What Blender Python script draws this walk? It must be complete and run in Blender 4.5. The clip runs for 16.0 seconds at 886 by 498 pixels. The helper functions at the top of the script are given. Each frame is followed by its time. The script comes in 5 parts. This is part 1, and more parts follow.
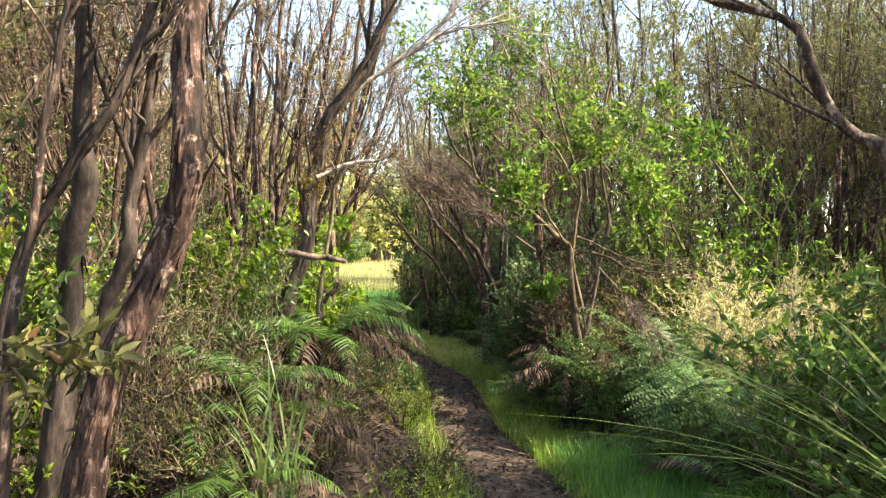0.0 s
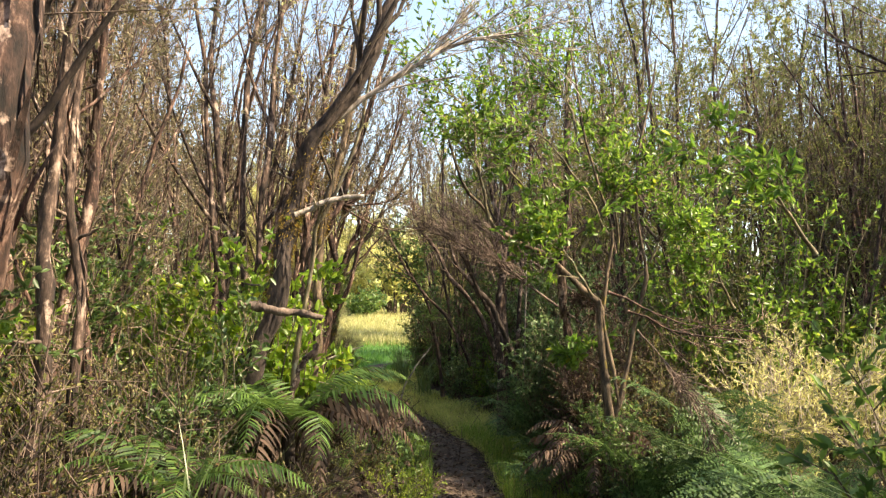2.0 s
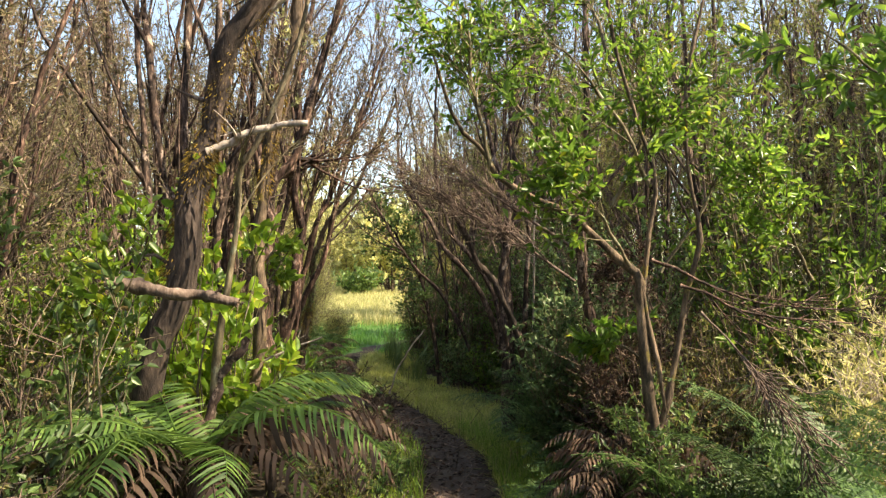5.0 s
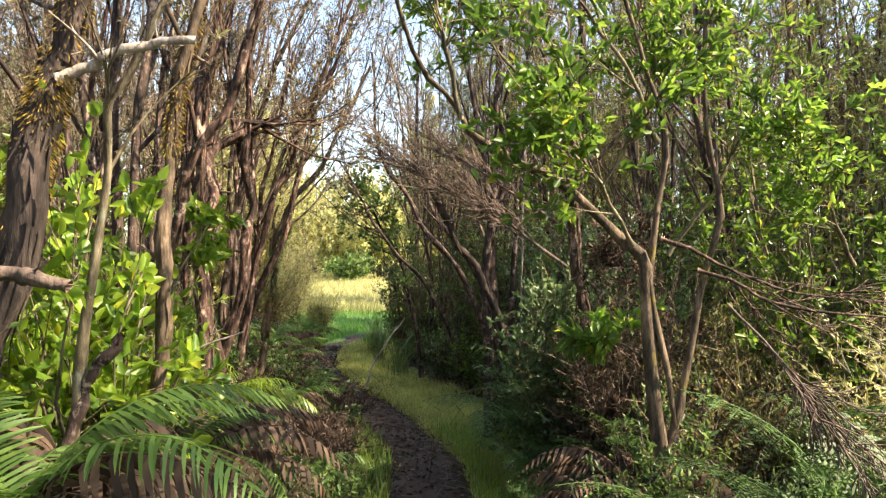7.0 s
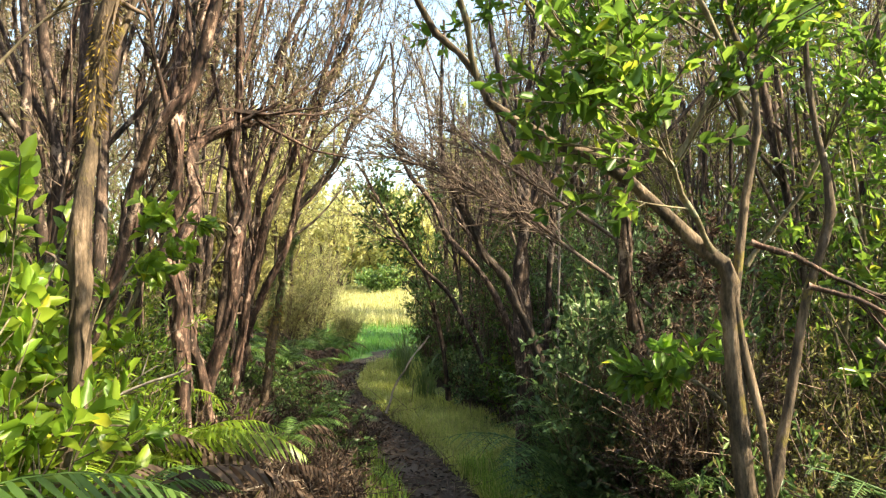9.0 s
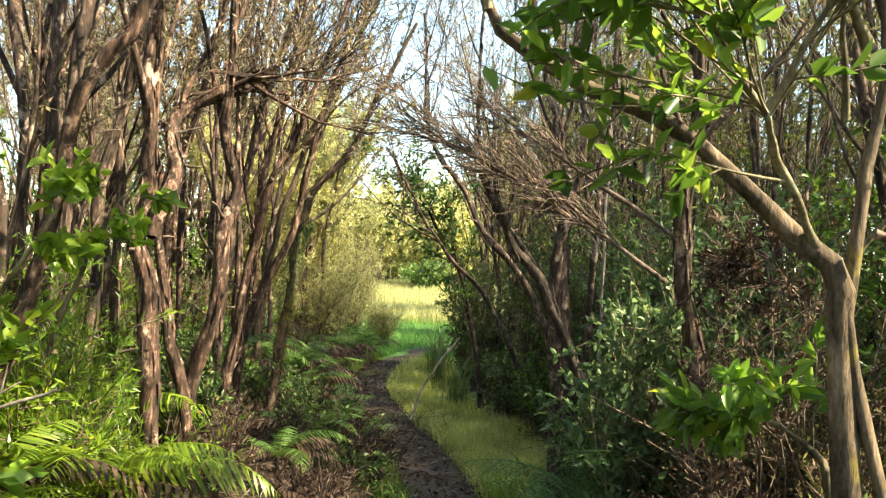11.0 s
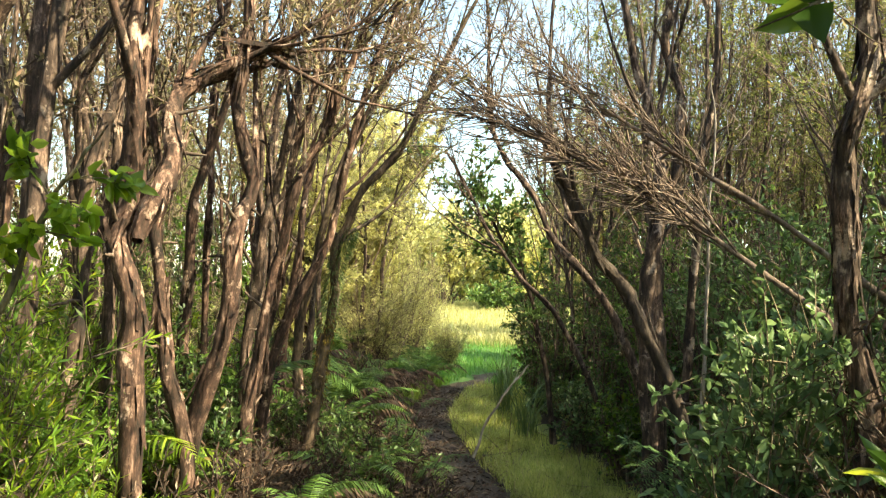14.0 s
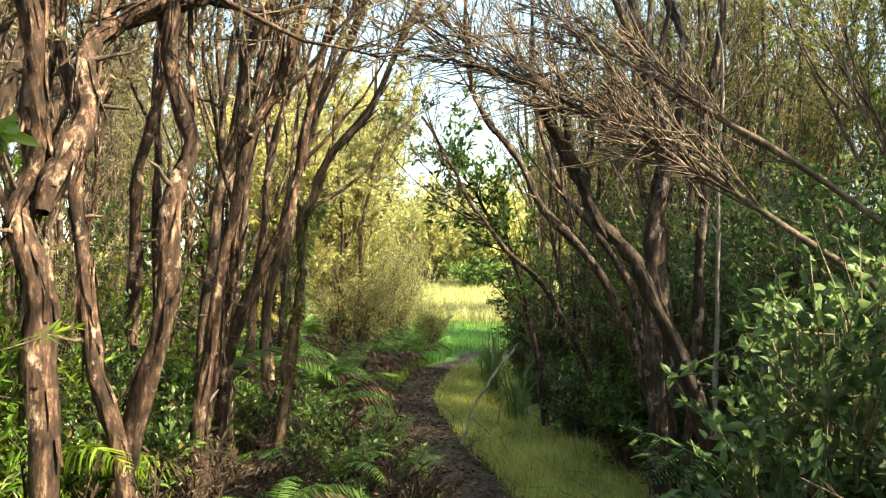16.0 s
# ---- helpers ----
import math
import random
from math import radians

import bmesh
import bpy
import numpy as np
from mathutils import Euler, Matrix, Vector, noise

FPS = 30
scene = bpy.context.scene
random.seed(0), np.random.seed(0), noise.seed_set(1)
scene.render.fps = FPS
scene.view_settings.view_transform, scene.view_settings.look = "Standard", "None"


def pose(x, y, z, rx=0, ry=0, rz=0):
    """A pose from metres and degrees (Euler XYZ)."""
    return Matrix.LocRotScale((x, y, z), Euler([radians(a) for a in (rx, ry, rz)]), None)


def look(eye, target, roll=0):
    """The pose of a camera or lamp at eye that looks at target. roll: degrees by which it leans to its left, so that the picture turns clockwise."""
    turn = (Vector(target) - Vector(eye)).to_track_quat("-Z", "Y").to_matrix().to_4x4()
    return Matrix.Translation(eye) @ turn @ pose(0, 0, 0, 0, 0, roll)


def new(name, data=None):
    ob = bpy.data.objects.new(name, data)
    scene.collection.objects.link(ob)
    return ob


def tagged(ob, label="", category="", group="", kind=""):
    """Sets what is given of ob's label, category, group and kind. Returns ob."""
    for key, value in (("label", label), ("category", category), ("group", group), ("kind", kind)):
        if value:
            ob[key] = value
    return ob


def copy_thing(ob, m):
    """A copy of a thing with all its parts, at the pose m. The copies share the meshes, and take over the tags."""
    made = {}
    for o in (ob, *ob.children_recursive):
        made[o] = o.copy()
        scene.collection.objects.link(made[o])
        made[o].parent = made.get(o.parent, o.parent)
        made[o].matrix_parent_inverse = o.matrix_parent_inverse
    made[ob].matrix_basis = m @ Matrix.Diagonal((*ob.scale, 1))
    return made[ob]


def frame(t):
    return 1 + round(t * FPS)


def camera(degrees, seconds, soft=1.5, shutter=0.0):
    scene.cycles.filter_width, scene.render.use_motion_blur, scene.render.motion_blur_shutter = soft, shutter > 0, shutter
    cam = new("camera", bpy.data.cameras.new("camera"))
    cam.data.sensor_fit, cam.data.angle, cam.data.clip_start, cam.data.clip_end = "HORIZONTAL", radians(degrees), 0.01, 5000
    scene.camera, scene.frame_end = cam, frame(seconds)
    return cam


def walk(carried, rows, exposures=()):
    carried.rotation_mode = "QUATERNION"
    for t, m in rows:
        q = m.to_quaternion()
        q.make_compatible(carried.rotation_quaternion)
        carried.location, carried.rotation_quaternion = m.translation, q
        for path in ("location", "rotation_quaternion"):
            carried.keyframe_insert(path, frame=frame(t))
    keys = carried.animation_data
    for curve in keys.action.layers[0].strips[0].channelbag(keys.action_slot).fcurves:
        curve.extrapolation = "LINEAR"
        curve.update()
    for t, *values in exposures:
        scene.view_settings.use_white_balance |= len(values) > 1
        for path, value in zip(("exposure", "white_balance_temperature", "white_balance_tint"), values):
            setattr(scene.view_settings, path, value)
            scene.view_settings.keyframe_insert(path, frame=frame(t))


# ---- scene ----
cam = camera(61.6, 16.0, soft=1.3)
METRES, EYE, TILT, LEAN, TURN = 6.3, 1.65, 0.0, 0.0, 0.0
ROWS = [
    (0.0, 0.0, 0.0, 0.0, 0.0, 0.0, -0.0),
    (0.5, 0.0039, 0.0383, 0.0055, -0.08, 0.42, 1.08),
    (1.0, 0.011, 0.0769, 0.0052, -0.23, 1.77, -0.35),
    (1.5, 0.0174, 0.117, 0.0101, 1.63, 3.64, -1.63),
    (2.0, 0.0154, 0.1596, 0.0027, 1.47, 4.04, -0.92),
    (2.5, 0.0137, 0.1985, 0.0086, -0.22, 3.91, -0.63),
    (3.0, 0.0185, 0.2346, 0.0031, -0.4, 3.45, -1.37),
    (3.5, 0.0221, 0.2707, 0.0053, 0.74, 3.58, -1.74),
    (4.0, 0.0185, 0.3107, 0.0013, 0.77, 3.3, -0.97),
    (6.5, 0.0382, 0.4889, 0.0006, 2.24, 1.22, 0.68),
    (7.0, 0.0464, 0.5208, -0.0039, 1.21, 1.3, -0.6),
    (7.5, 0.0529, 0.5505, -0.0027, 2.88, 1.17, -2.01),
    (8.0, 0.0537, 0.5833, -0.0038, 4.01, 1.17, -1.51),
    (8.5, 0.0532, 0.6207, -0.0022, 3.55, 1.74, -0.45),
    (9.0, 0.0554, 0.6546, -0.0021, 3.88, 2.15, -0.45),
    (11.5, 0.076, 0.7926, -0.0025, 9.58, 1.65, -3.28),
    (12.0, 0.0777, 0.8133, -0.0026, 11.51, 1.71, -3.82),
    (12.5, 0.0697, 0.8376, -0.0061, 12.34, 2.9, -2.25),
    (13.0, 0.0608, 0.8603, -0.0033, 12.39, 4.06, -0.99),
    (13.5, 0.0569, 0.8821, -0.006, 12.35, 3.96, -1.18),
    (14.0, 0.0575, 0.9065, -0.0078, 12.91, 3.28, -2.22),
    (14.5, 0.0563, 0.9263, -0.008, 13.73, 2.99, -2.34),
    (15.0, 0.0492, 0.9486, -0.0113, 13.66, 2.69, -1.24),
    (15.5, 0.0444, 0.9677, -0.0112, 12.52, 2.32, -0.31),
    (16.0, 0.0438, 0.9833, -0.0118, 11.64, 1.7, -0.39),
]
walk(cam, [(t, pose(0, 0, EYE, TILT, LEAN, TURN) @ pose(METRES * x, METRES * y, METRES * z, 90 + pitch, roll, yaw)) for t, x, y, z, yaw, pitch, roll in ROWS],
     exposures=[(0.0, 2.0, 7400, 7), (1.5, 1.75, 7900, 9), (4.2, 1.5, 8000, 8), (7.0, 1.82, 7500, 10), (9.0, 1.98, 7800, 2), (11.3, 2.07, 8000, -2), (16.0, 2.02, 8300, -4)])

# ---- world and light ----
SUN_EL, SUN_AZ = 44.0, 104.0      # degrees above the horizon; clockwise from ahead (+y)
world = bpy.data.worlds.new("world")
scene.world = world
world.use_nodes = True
_sky = world.node_tree.nodes.new("ShaderNodeTexSky")
_sky.sky_type = "NISHITA"
_sky.sun_disc = False
_sky.sun_elevation = radians(SUN_EL)
_sky.sun_rotation = radians(SUN_AZ)
_bg = world.node_tree.nodes["Background"]
_bg.inputs["Strength"].default_value = 0.15
world.node_tree.links.new(_sky.outputs[0], _bg.inputs["Color"])
_sd = Vector((math.sin(radians(SUN_AZ)) * math.cos(radians(SUN_EL)), math.cos(radians(SUN_AZ)) * math.cos(radians(SUN_EL)), math.sin(radians(SUN_EL))))
sun = new("sun", bpy.data.lights.new("sun", "SUN"))
sun.data.energy = 4.4
sun.data.angle = radians(0.53)
sun.data.color = (1.0, 0.90, 0.74)
sun.matrix_world = look(_sd * 60, (0, 0, 0))


# ---- materials ----
def mat_base(name):
    m = bpy.data.materials.new(name)
    m.use_nodes = True
    nt = m.node_tree
    return m, nt, nt.nodes["Principled BSDF"], nt.nodes, nt.links


def ramp(nodes, stops):
    r = nodes.new("ShaderNodeValToRGB")
    e = r.color_ramp.elements
    e[0].position, e[0].color = stops[0][0], (*stops[0][1], 1)
    e[1].position, e[1].color = stops[-1][0], (*stops[-1][1], 1)
    for p, c in stops[1:-1]:
        k = e.new(p)
        k.color = (*c, 1)
    return r


def coords(nodes, links, scale, kind="Object"):
    tc = nodes.new("ShaderNodeTexCoord")
    mp = nodes.new("ShaderNodeMapping")
    mp.inputs["Scale"].default_value = scale
    links.new(tc.outputs[kind], mp.inputs["Vector"])
    return mp.outputs["Vector"]


def noise_node(nodes, links, vec, scale, detail=5, rough=0.6):
    n = nodes.new("ShaderNodeTexNoise")
    n.inputs["Scale"].default_value = scale
    n.inputs["Detail"].default_value = detail
    n.inputs["Roughness"].default_value = rough
    links.new(vec, n.inputs["Vector"])
    return n.outputs["Fac"]


def leaf_mat(name, dark, mid, light, odd=None, gloss=0.45, through_light=0.4):
    """Leaf: colour by leaf, blotches on it, light shining through it."""
    m, nt, p, nodes, links = mat_base(name)
    geo = nodes.new("ShaderNodeNewGeometry")
    stops = [(0.0, dark), (0.45, mid), (0.9, light)]
    if odd:
        stops += [(0.955, light), (0.97, odd)]
    r = ramp(nodes, stops)
    links.new(geo.outputs["Random Per Island"], r.inputs["Fac"])
    vec = coords(nodes, links, (1, 1, 1))
    nz = noise_node(nodes, links, vec, 2.3, 3)
    hs = nodes.new("ShaderNodeHueSaturation")
    links.new(r.outputs["Color"], hs.inputs["Color"])
    mr = nodes.new("ShaderNodeMapRange")
    mr.inputs["From Min"].default_value, mr.inputs["From Max"].default_value = 0.3, 0.7
    mr.inputs["To Min"].default_value, mr.inputs["To Max"].default_value = 0.65, 1.3
    links.new(nz, mr.inputs["Value"])
    info = nodes.new("ShaderNodeObjectInfo")
    own = nodes.new("ShaderNodeMapRange")
    own.inputs["To Min"].default_value, own.inputs["To Max"].default_value = 0.78, 1.2
    links.new(info.outputs["Random"], own.inputs["Value"])
    mul = nodes.new("ShaderNodeMath")
    mul.operation = "MULTIPLY"
    links.new(mr.outputs["Result"], mul.inputs[0])
    links.new(own.outputs["Result"], mul.inputs[1])
    links.new(mul.outputs["Value"], hs.inputs["Value"])
    links.new(hs.outputs["Color"], p.inputs["Base Color"])
    p.inputs["Roughness"].default_value = gloss
    tr = nodes.new("ShaderNodeBsdfTranslucent")
    br = nodes.new("ShaderNodeHueSaturation")
    br.inputs["Value"].default_value = 1.8
    br.inputs["Hue"].default_value = 0.485
    links.new(hs.outputs["Color"], br.inputs["Color"])
    links.new(br.outputs["Color"], tr.inputs["Color"])
    mx = nodes.new("ShaderNodeMixShader")
    mx.inputs["Fac"].default_value = through_light
    links.new(p.outputs["BSDF"], mx.inputs[1])
    links.new(tr.outputs["BSDF"], mx.inputs[2])
    links.new(mx.outputs["Shader"], nodes["Material Output"].inputs["Surface"])
    return m


def bark_mat(name, dark, mid, light, lichen=None, amount=0.0):
    """Stringy bark: long fibres up the stem, flakes, patches of lichen."""
    m, nt, p, nodes, links = mat_base(name)
    fine = noise_node(nodes, links, coords(nodes, links, (1, 1, 0.16)), 60, 6, 0.7)
    plate = noise_node(nodes, links, coords(nodes, links, (1, 1, 0.38)), 20, 4, 0.75)
    both = nodes.new("ShaderNodeMix")
    both.inputs["Factor"].default_value = 0.55
    links.new(fine, both.inputs["A"])
    links.new(plate, both.inputs["B"])
    fib = both.outputs["Result"]
    r = ramp(nodes, [(0.40, dark), (0.52, mid), (0.66, light)])
    links.new(fib, r.inputs["Fac"])
    vec2 = coords(nodes, links, (1, 1, 0.6))
    big = noise_node(nodes, links, vec2, 7, 4)
    hs = nodes.new("ShaderNodeHueSaturation")
    mr = nodes.new("ShaderNodeMapRange")
    mr.inputs["From Min"].default_value, mr.inputs["From Max"].default_value = 0.35, 0.65
    mr.inputs["To Min"].default_value, mr.inputs["To Max"].default_value = 0.4, 1.45
    links.new(big, mr.inputs["Value"])
    links.new(mr.outputs["Result"], hs.inputs["Value"])
    links.new(r.outputs["Color"], hs.inputs["Color"])
    col = hs.outputs["Color"]
    if lichen:
        spot = noise_node(nodes, links, coords(nodes, links, (1, 1, 0.7)), 11, 6, 0.7)
        sr = ramp(nodes, [(0.62 - amount, (0, 0, 0)), (0.70 - amount, (1, 1, 1))])
        links.new(spot, sr.inputs["Fac"])
        mx = nodes.new("ShaderNodeMix")
        mx.data_type = "RGBA"
        links.new(sr.outputs["Color"], mx.inputs["Factor"])
        links.new(col, mx.inputs["A"])
        mx.inputs["B"].default_value = (*lichen, 1)
        col = mx.outputs["Result"]
    links.new(col, p.inputs["Base Color"])
    p.inputs["Roughness"].default_value = 0.9
    b = nodes.new("ShaderNodeBump")
    b.inputs["Strength"].default_value = 0.9
    b.inputs["Distance"].default_value = 0.012
    links.new(fib, b.inputs["Height"])
    links.new(b.outputs["Normal"], p.inputs["Normal"])
    return m


def soil_mat(name, stops, fine=60, coarse=1.6, bump=0.02):
    m, nt, p, nodes, links = mat_base(name)
    vec = coords(nodes, links, (1, 1, 1))
    a = noise_node(nodes, links, vec, coarse, 5, 0.65)
    f = noise_node(nodes, links, vec, fine, 6, 0.7)
    add = nodes.new("ShaderNodeMix")
    add.inputs["Factor"].default_value = 0.5
    links.new(a, add.inputs["A"])
    links.new(f, add.inputs["B"])
    r = ramp(nodes, stops)
    links.new(add.outputs["Result"], r.inputs["Fac"])
    links.new(r.outputs["Color"], p.inputs["Base Color"])
    p.inputs["Roughness"].default_value = 0.95
    b = nodes.new("ShaderNodeBump")
    b.inputs["Strength"].default_value = 1.0
    b.inputs["Distance"].default_value = bump
    links.new(add.outputs["Result"], b.inputs["Height"])
    links.new(b.outputs["Normal"], p.inputs["Normal"])
    return m


M_LITTER = soil_mat("litter_soil", [(0.3, (0.018, 0.013, 0.009)), (0.5, (0.05, 0.034, 0.023)), (0.68, (0.105, 0.07, 0.045))])
M_PATH = soil_mat("trodden_earth", [(0.3, (0.035, 0.024, 0.018)), (0.5, (0.088, 0.06, 0.045)), (0.7, (0.185, 0.135, 0.10))], 90, 3.0, 0.015)
M_TURF = soil_mat("verge_turf", [(0.3, (0.09, 0.12, 0.03)), (0.5, (0.20, 0.23, 0.06)), (0.7, (0.34, 0.35, 0.11))], 120, 4.0, 0.03)
M_GREEN = soil_mat("green_turf", [(0.3, (0.05, 0.12, 0.03)), (0.5, (0.09, 0.2, 0.045)), (0.7, (0.16, 0.27, 0.07))], 20, 0.5, 0.03)
M_MEADOW = soil_mat("meadow_turf", [(0.3, (0.07, 0.12, 0.025)), (0.5, (0.20, 0.24, 0.06)), (0.7, (0.38, 0.36, 0.13))], 20, 0.25, 0.03)
M_BARK = bark_mat("stringy_bark", (0.015, 0.01, 0.008), (0.078, 0.048, 0.037), (0.37, 0.255, 0.2), (0.44, 0.33, 0.27), 0.05)
M_BARK_RED = bark_mat("red_stringy_bark", (0.013, 0.008, 0.006), (0.072, 0.037, 0.027), (0.38, 0.24, 0.185), (0.48, 0.34, 0.275), 0.055)
M_BARK_DARK = bark_mat("dark_bark", (0.02, 0.014, 0.012), (0.06, 0.042, 0.034), (0.14, 0.10, 0.08))
M_BARK_MOSS = bark_mat("mossy_bark", (0.035, 0.025, 0.018), (0.13, 0.09, 0.06), (0.30, 0.215, 0.16), (0.17, 0.13, 0.035), 0.03)
M_BARK_PALE = bark_mat("pale_smooth_bark", (0.07, 0.055, 0.035), (0.18, 0.145, 0.09), (0.33, 0.28, 0.18), (0.3, 0.31, 0.22), 0.03)
M_TWIG = bark_mat("dry_twig", (0.07, 0.046, 0.036), (0.16, 0.112, 0.088), (0.33, 0.25, 0.205))
M_TWIG_PALE = bark_mat("bleached_twig", (0.25, 0.2, 0.165), (0.42, 0.35, 0.30), (0.62, 0.54, 0.47))
M_CROWN = leaf_mat("fine_olive_leaf", (0.07, 0.07, 0.03), (0.17, 0.15, 0.075), (0.30, 0.25, 0.15), (0.31, 0.20, 0.13), 0.55, 0.35)
M_CROWN_GREEN = leaf_mat("fine_green_leaf", (0.06, 0.08, 0.02), (0.13, 0.155, 0.04), (0.22, 0.235, 0.08), (0.3, 0.24, 0.08), 0.55, 0.4)
# olive leaf made paler: the sunlight on meadow foliage is in the colour
M_CROWN_SUNLIT = leaf_mat("sunlit_olive_leaf", (0.24, 0.25, 0.085), (0.42, 0.415, 0.16), (0.57, 0.545, 0.26), None, 0.55, 0.4)
M_BRIGHT = leaf_mat("bright_green_leaf", (0.045, 0.105, 0.018), (0.10, 0.20, 0.03), (0.20, 0.33, 0.05), (0.27, 0.32, 0.04), 0.32, 0.5)
M_LIME = leaf_mat("yellow_green_leaf", (0.075, 0.15, 0.02), (0.155, 0.27, 0.03), (0.29, 0.40, 0.05), (0.38, 0.39, 0.04), 0.35, 0.45)
M_DARKLEAF = leaf_mat("dark_green_leaf", (0.04, 0.08, 0.025), (0.09, 0.16, 0.045), (0.17, 0.26, 0.075), (0.2, 0.15, 0.06), 0.4, 0.35)
M_GREYLEAF = leaf_mat("grey_green_leaf", (0.05, 0.10, 0.035), (0.11, 0.19, 0.07), (0.21, 0.31, 0.13), None, 0.45, 0.35)
M_FERN = leaf_mat("fern_green", (0.036, 0.082, 0.018), (0.08, 0.16, 0.032), (0.15, 0.25, 0.052), None, 0.52, 0.4)
M_FERN_LIME = leaf_mat("fern_lime", (0.09, 0.16, 0.02), (0.17, 0.26, 0.03), (0.27, 0.35, 0.05), None, 0.4, 0.45)
M_FERN_BLUE = leaf_mat("fern_blue_green", (0.035, 0.08, 0.025), (0.08, 0.155, 0.045), (0.16, 0.27, 0.085), None, 0.55, 0.35)
M_DEAD = leaf_mat("dead_leaf", (0.018, 0.011, 0.008), (0.055, 0.033, 0.022), (0.13, 0.08, 0.055), (0.3, 0.22, 0.16), 0.8, 0.2)
M_SCRUB = leaf_mat("dry_scrub_leaf", (0.03, 0.036, 0.012), (0.095, 0.098, 0.03), (0.30, 0.285, 0.10), (0.22, 0.12, 0.06), 0.6, 0.35)
M_GRASS = leaf_mat("grass_blade", (0.07, 0.14, 0.02), (0.14, 0.25, 0.035), (0.25, 0.35, 0.06), (0.36, 0.30, 0.13), 0.5, 0.4)
M_LUSH = leaf_mat("lush_grass_blade", (0.06, 0.18, 0.035), (0.11, 0.29, 0.055), (0.19, 0.38, 0.09), None, 0.5, 0.4)
# brighter grass copy, the glare of the sunlit meadow is mixed into its colour
M_SEED_SUNLIT = leaf_mat("sunlit_seeding_grass", (0.24, 0.26, 0.08), (0.42, 0.40, 0.16), (0.58, 0.53, 0.28), None, 0.6, 0.4)
M_GRASS_YELLOW = leaf_mat("yellowed_grass_blade", (0.21, 0.25, 0.055), (0.38, 0.41, 0.10), (0.54, 0.53, 0.19), (0.45, 0.37, 0.2), 0.55, 0.4)
M_SEDGE = leaf_mat("sedge_blade", (0.05, 0.09, 0.025), (0.10, 0.16, 0.045), (0.2, 0.26, 0.09), (0.34, 0.27, 0.12), 0.35, 0.3)
M_MOSS = leaf_mat("ochre_moss", (0.05, 0.04, 0.01), (0.15, 0.10, 0.018), (0.33, 0.22, 0.03), None, 0.9, 0.2)


# ---- mesh tools ----
def mesh_np(name, V, F, mat, smooth=False):
    """A mesh from arrays of points and quads."""
    me = bpy.data.meshes.new(name)
    V, F = np.asarray(V, np.float32).reshape(-1, 3), np.asarray(F, np.int32).reshape(-1, 4)
    me.vertices.add(len(V))
    me.vertices.foreach_set("co", V.ravel())
    me.loops.add(F.size)
    me.loops.foreach_set("vertex_index", F.ravel())
    me.polygons.add(len(F))
    me.polygons.foreach_set("loop_start", np.arange(0, F.size, 4, dtype=np.int32))
    if smooth:
        me.polygons.foreach_set("use_smooth", np.ones(len(F), dtype=bool))
    me.materials.append(mat)
    me.update(calc_edges=True)
    return me


def part(name, me, parent, label="", kind=""):
    ob = new(name, me)
    ob.parent = parent
    return tagged(ob, label, kind=kind)


def each_tube(name, P, R, sides, mat, parent):
    """Every tube a part of its own."""
    for p, r in zip(P, R):
        part(name, mesh_np(name, *tubes(p[None], r[None], sides), mat, True), parent)


def thing(name, x, y, z, label, category, group="", rz=0.0, scale=1.0):
    ob = new(name)
    ob.empty_display_size = 0.1
    ob.matrix_basis = pose(x, y, z, 0, 0, rz) @ Matrix.Scale(scale, 4)
    return tagged(ob, label, category, group)


def unit(a):
    return a / np.maximum(np.linalg.norm(a, axis=-1, keepdims=True), 1e-9)


def join(parts):
    V, F, n = [], [], 0
    for v, f in parts:
        V.append(v)
        F.append(f + n)
        n += len(v)
    return np.concatenate(V), np.concatenate(F)


def tubes(P, R, sides=3):
    """Many tubes at once: P (n, k, 3) centre lines, R (n, k) radii."""
    P, R = np.asarray(P, float), np.asarray(R, float)
    n, k, _ = P.shape
    d = unit(np.gradient(P, axis=1))
    ref = np.where(np.abs(unit(P[:, -1] - P[:, 0])[:, None, 2:3]) > 0.9, np.array([1.0, 0, 0]), np.array([0, 0, 1.0]))
    u = unit(np.cross(d, np.broadcast_to(ref, d.shape)))
    v = np.cross(d, u)
    a = np.arange(sides) * 2 * np.pi / sides
    ring = P[:, :, None] + R[:, :, None, None] * (np.cos(a)[:, None] * u[:, :, None] + np.sin(a)[:, None] * v[:, :, None])
    i = np.arange(n)[:, None, None] * k * sides + np.arange(k - 1)[None, :, None] * sides
    s, s1 = np.arange(sides), (np.arange(sides) + 1) % sides
    F = np.stack([i + s, i + s1, i + sides + s1, i + sides + s], -1)
    return ring.reshape(-1, 3), F.reshape(-1, 4)


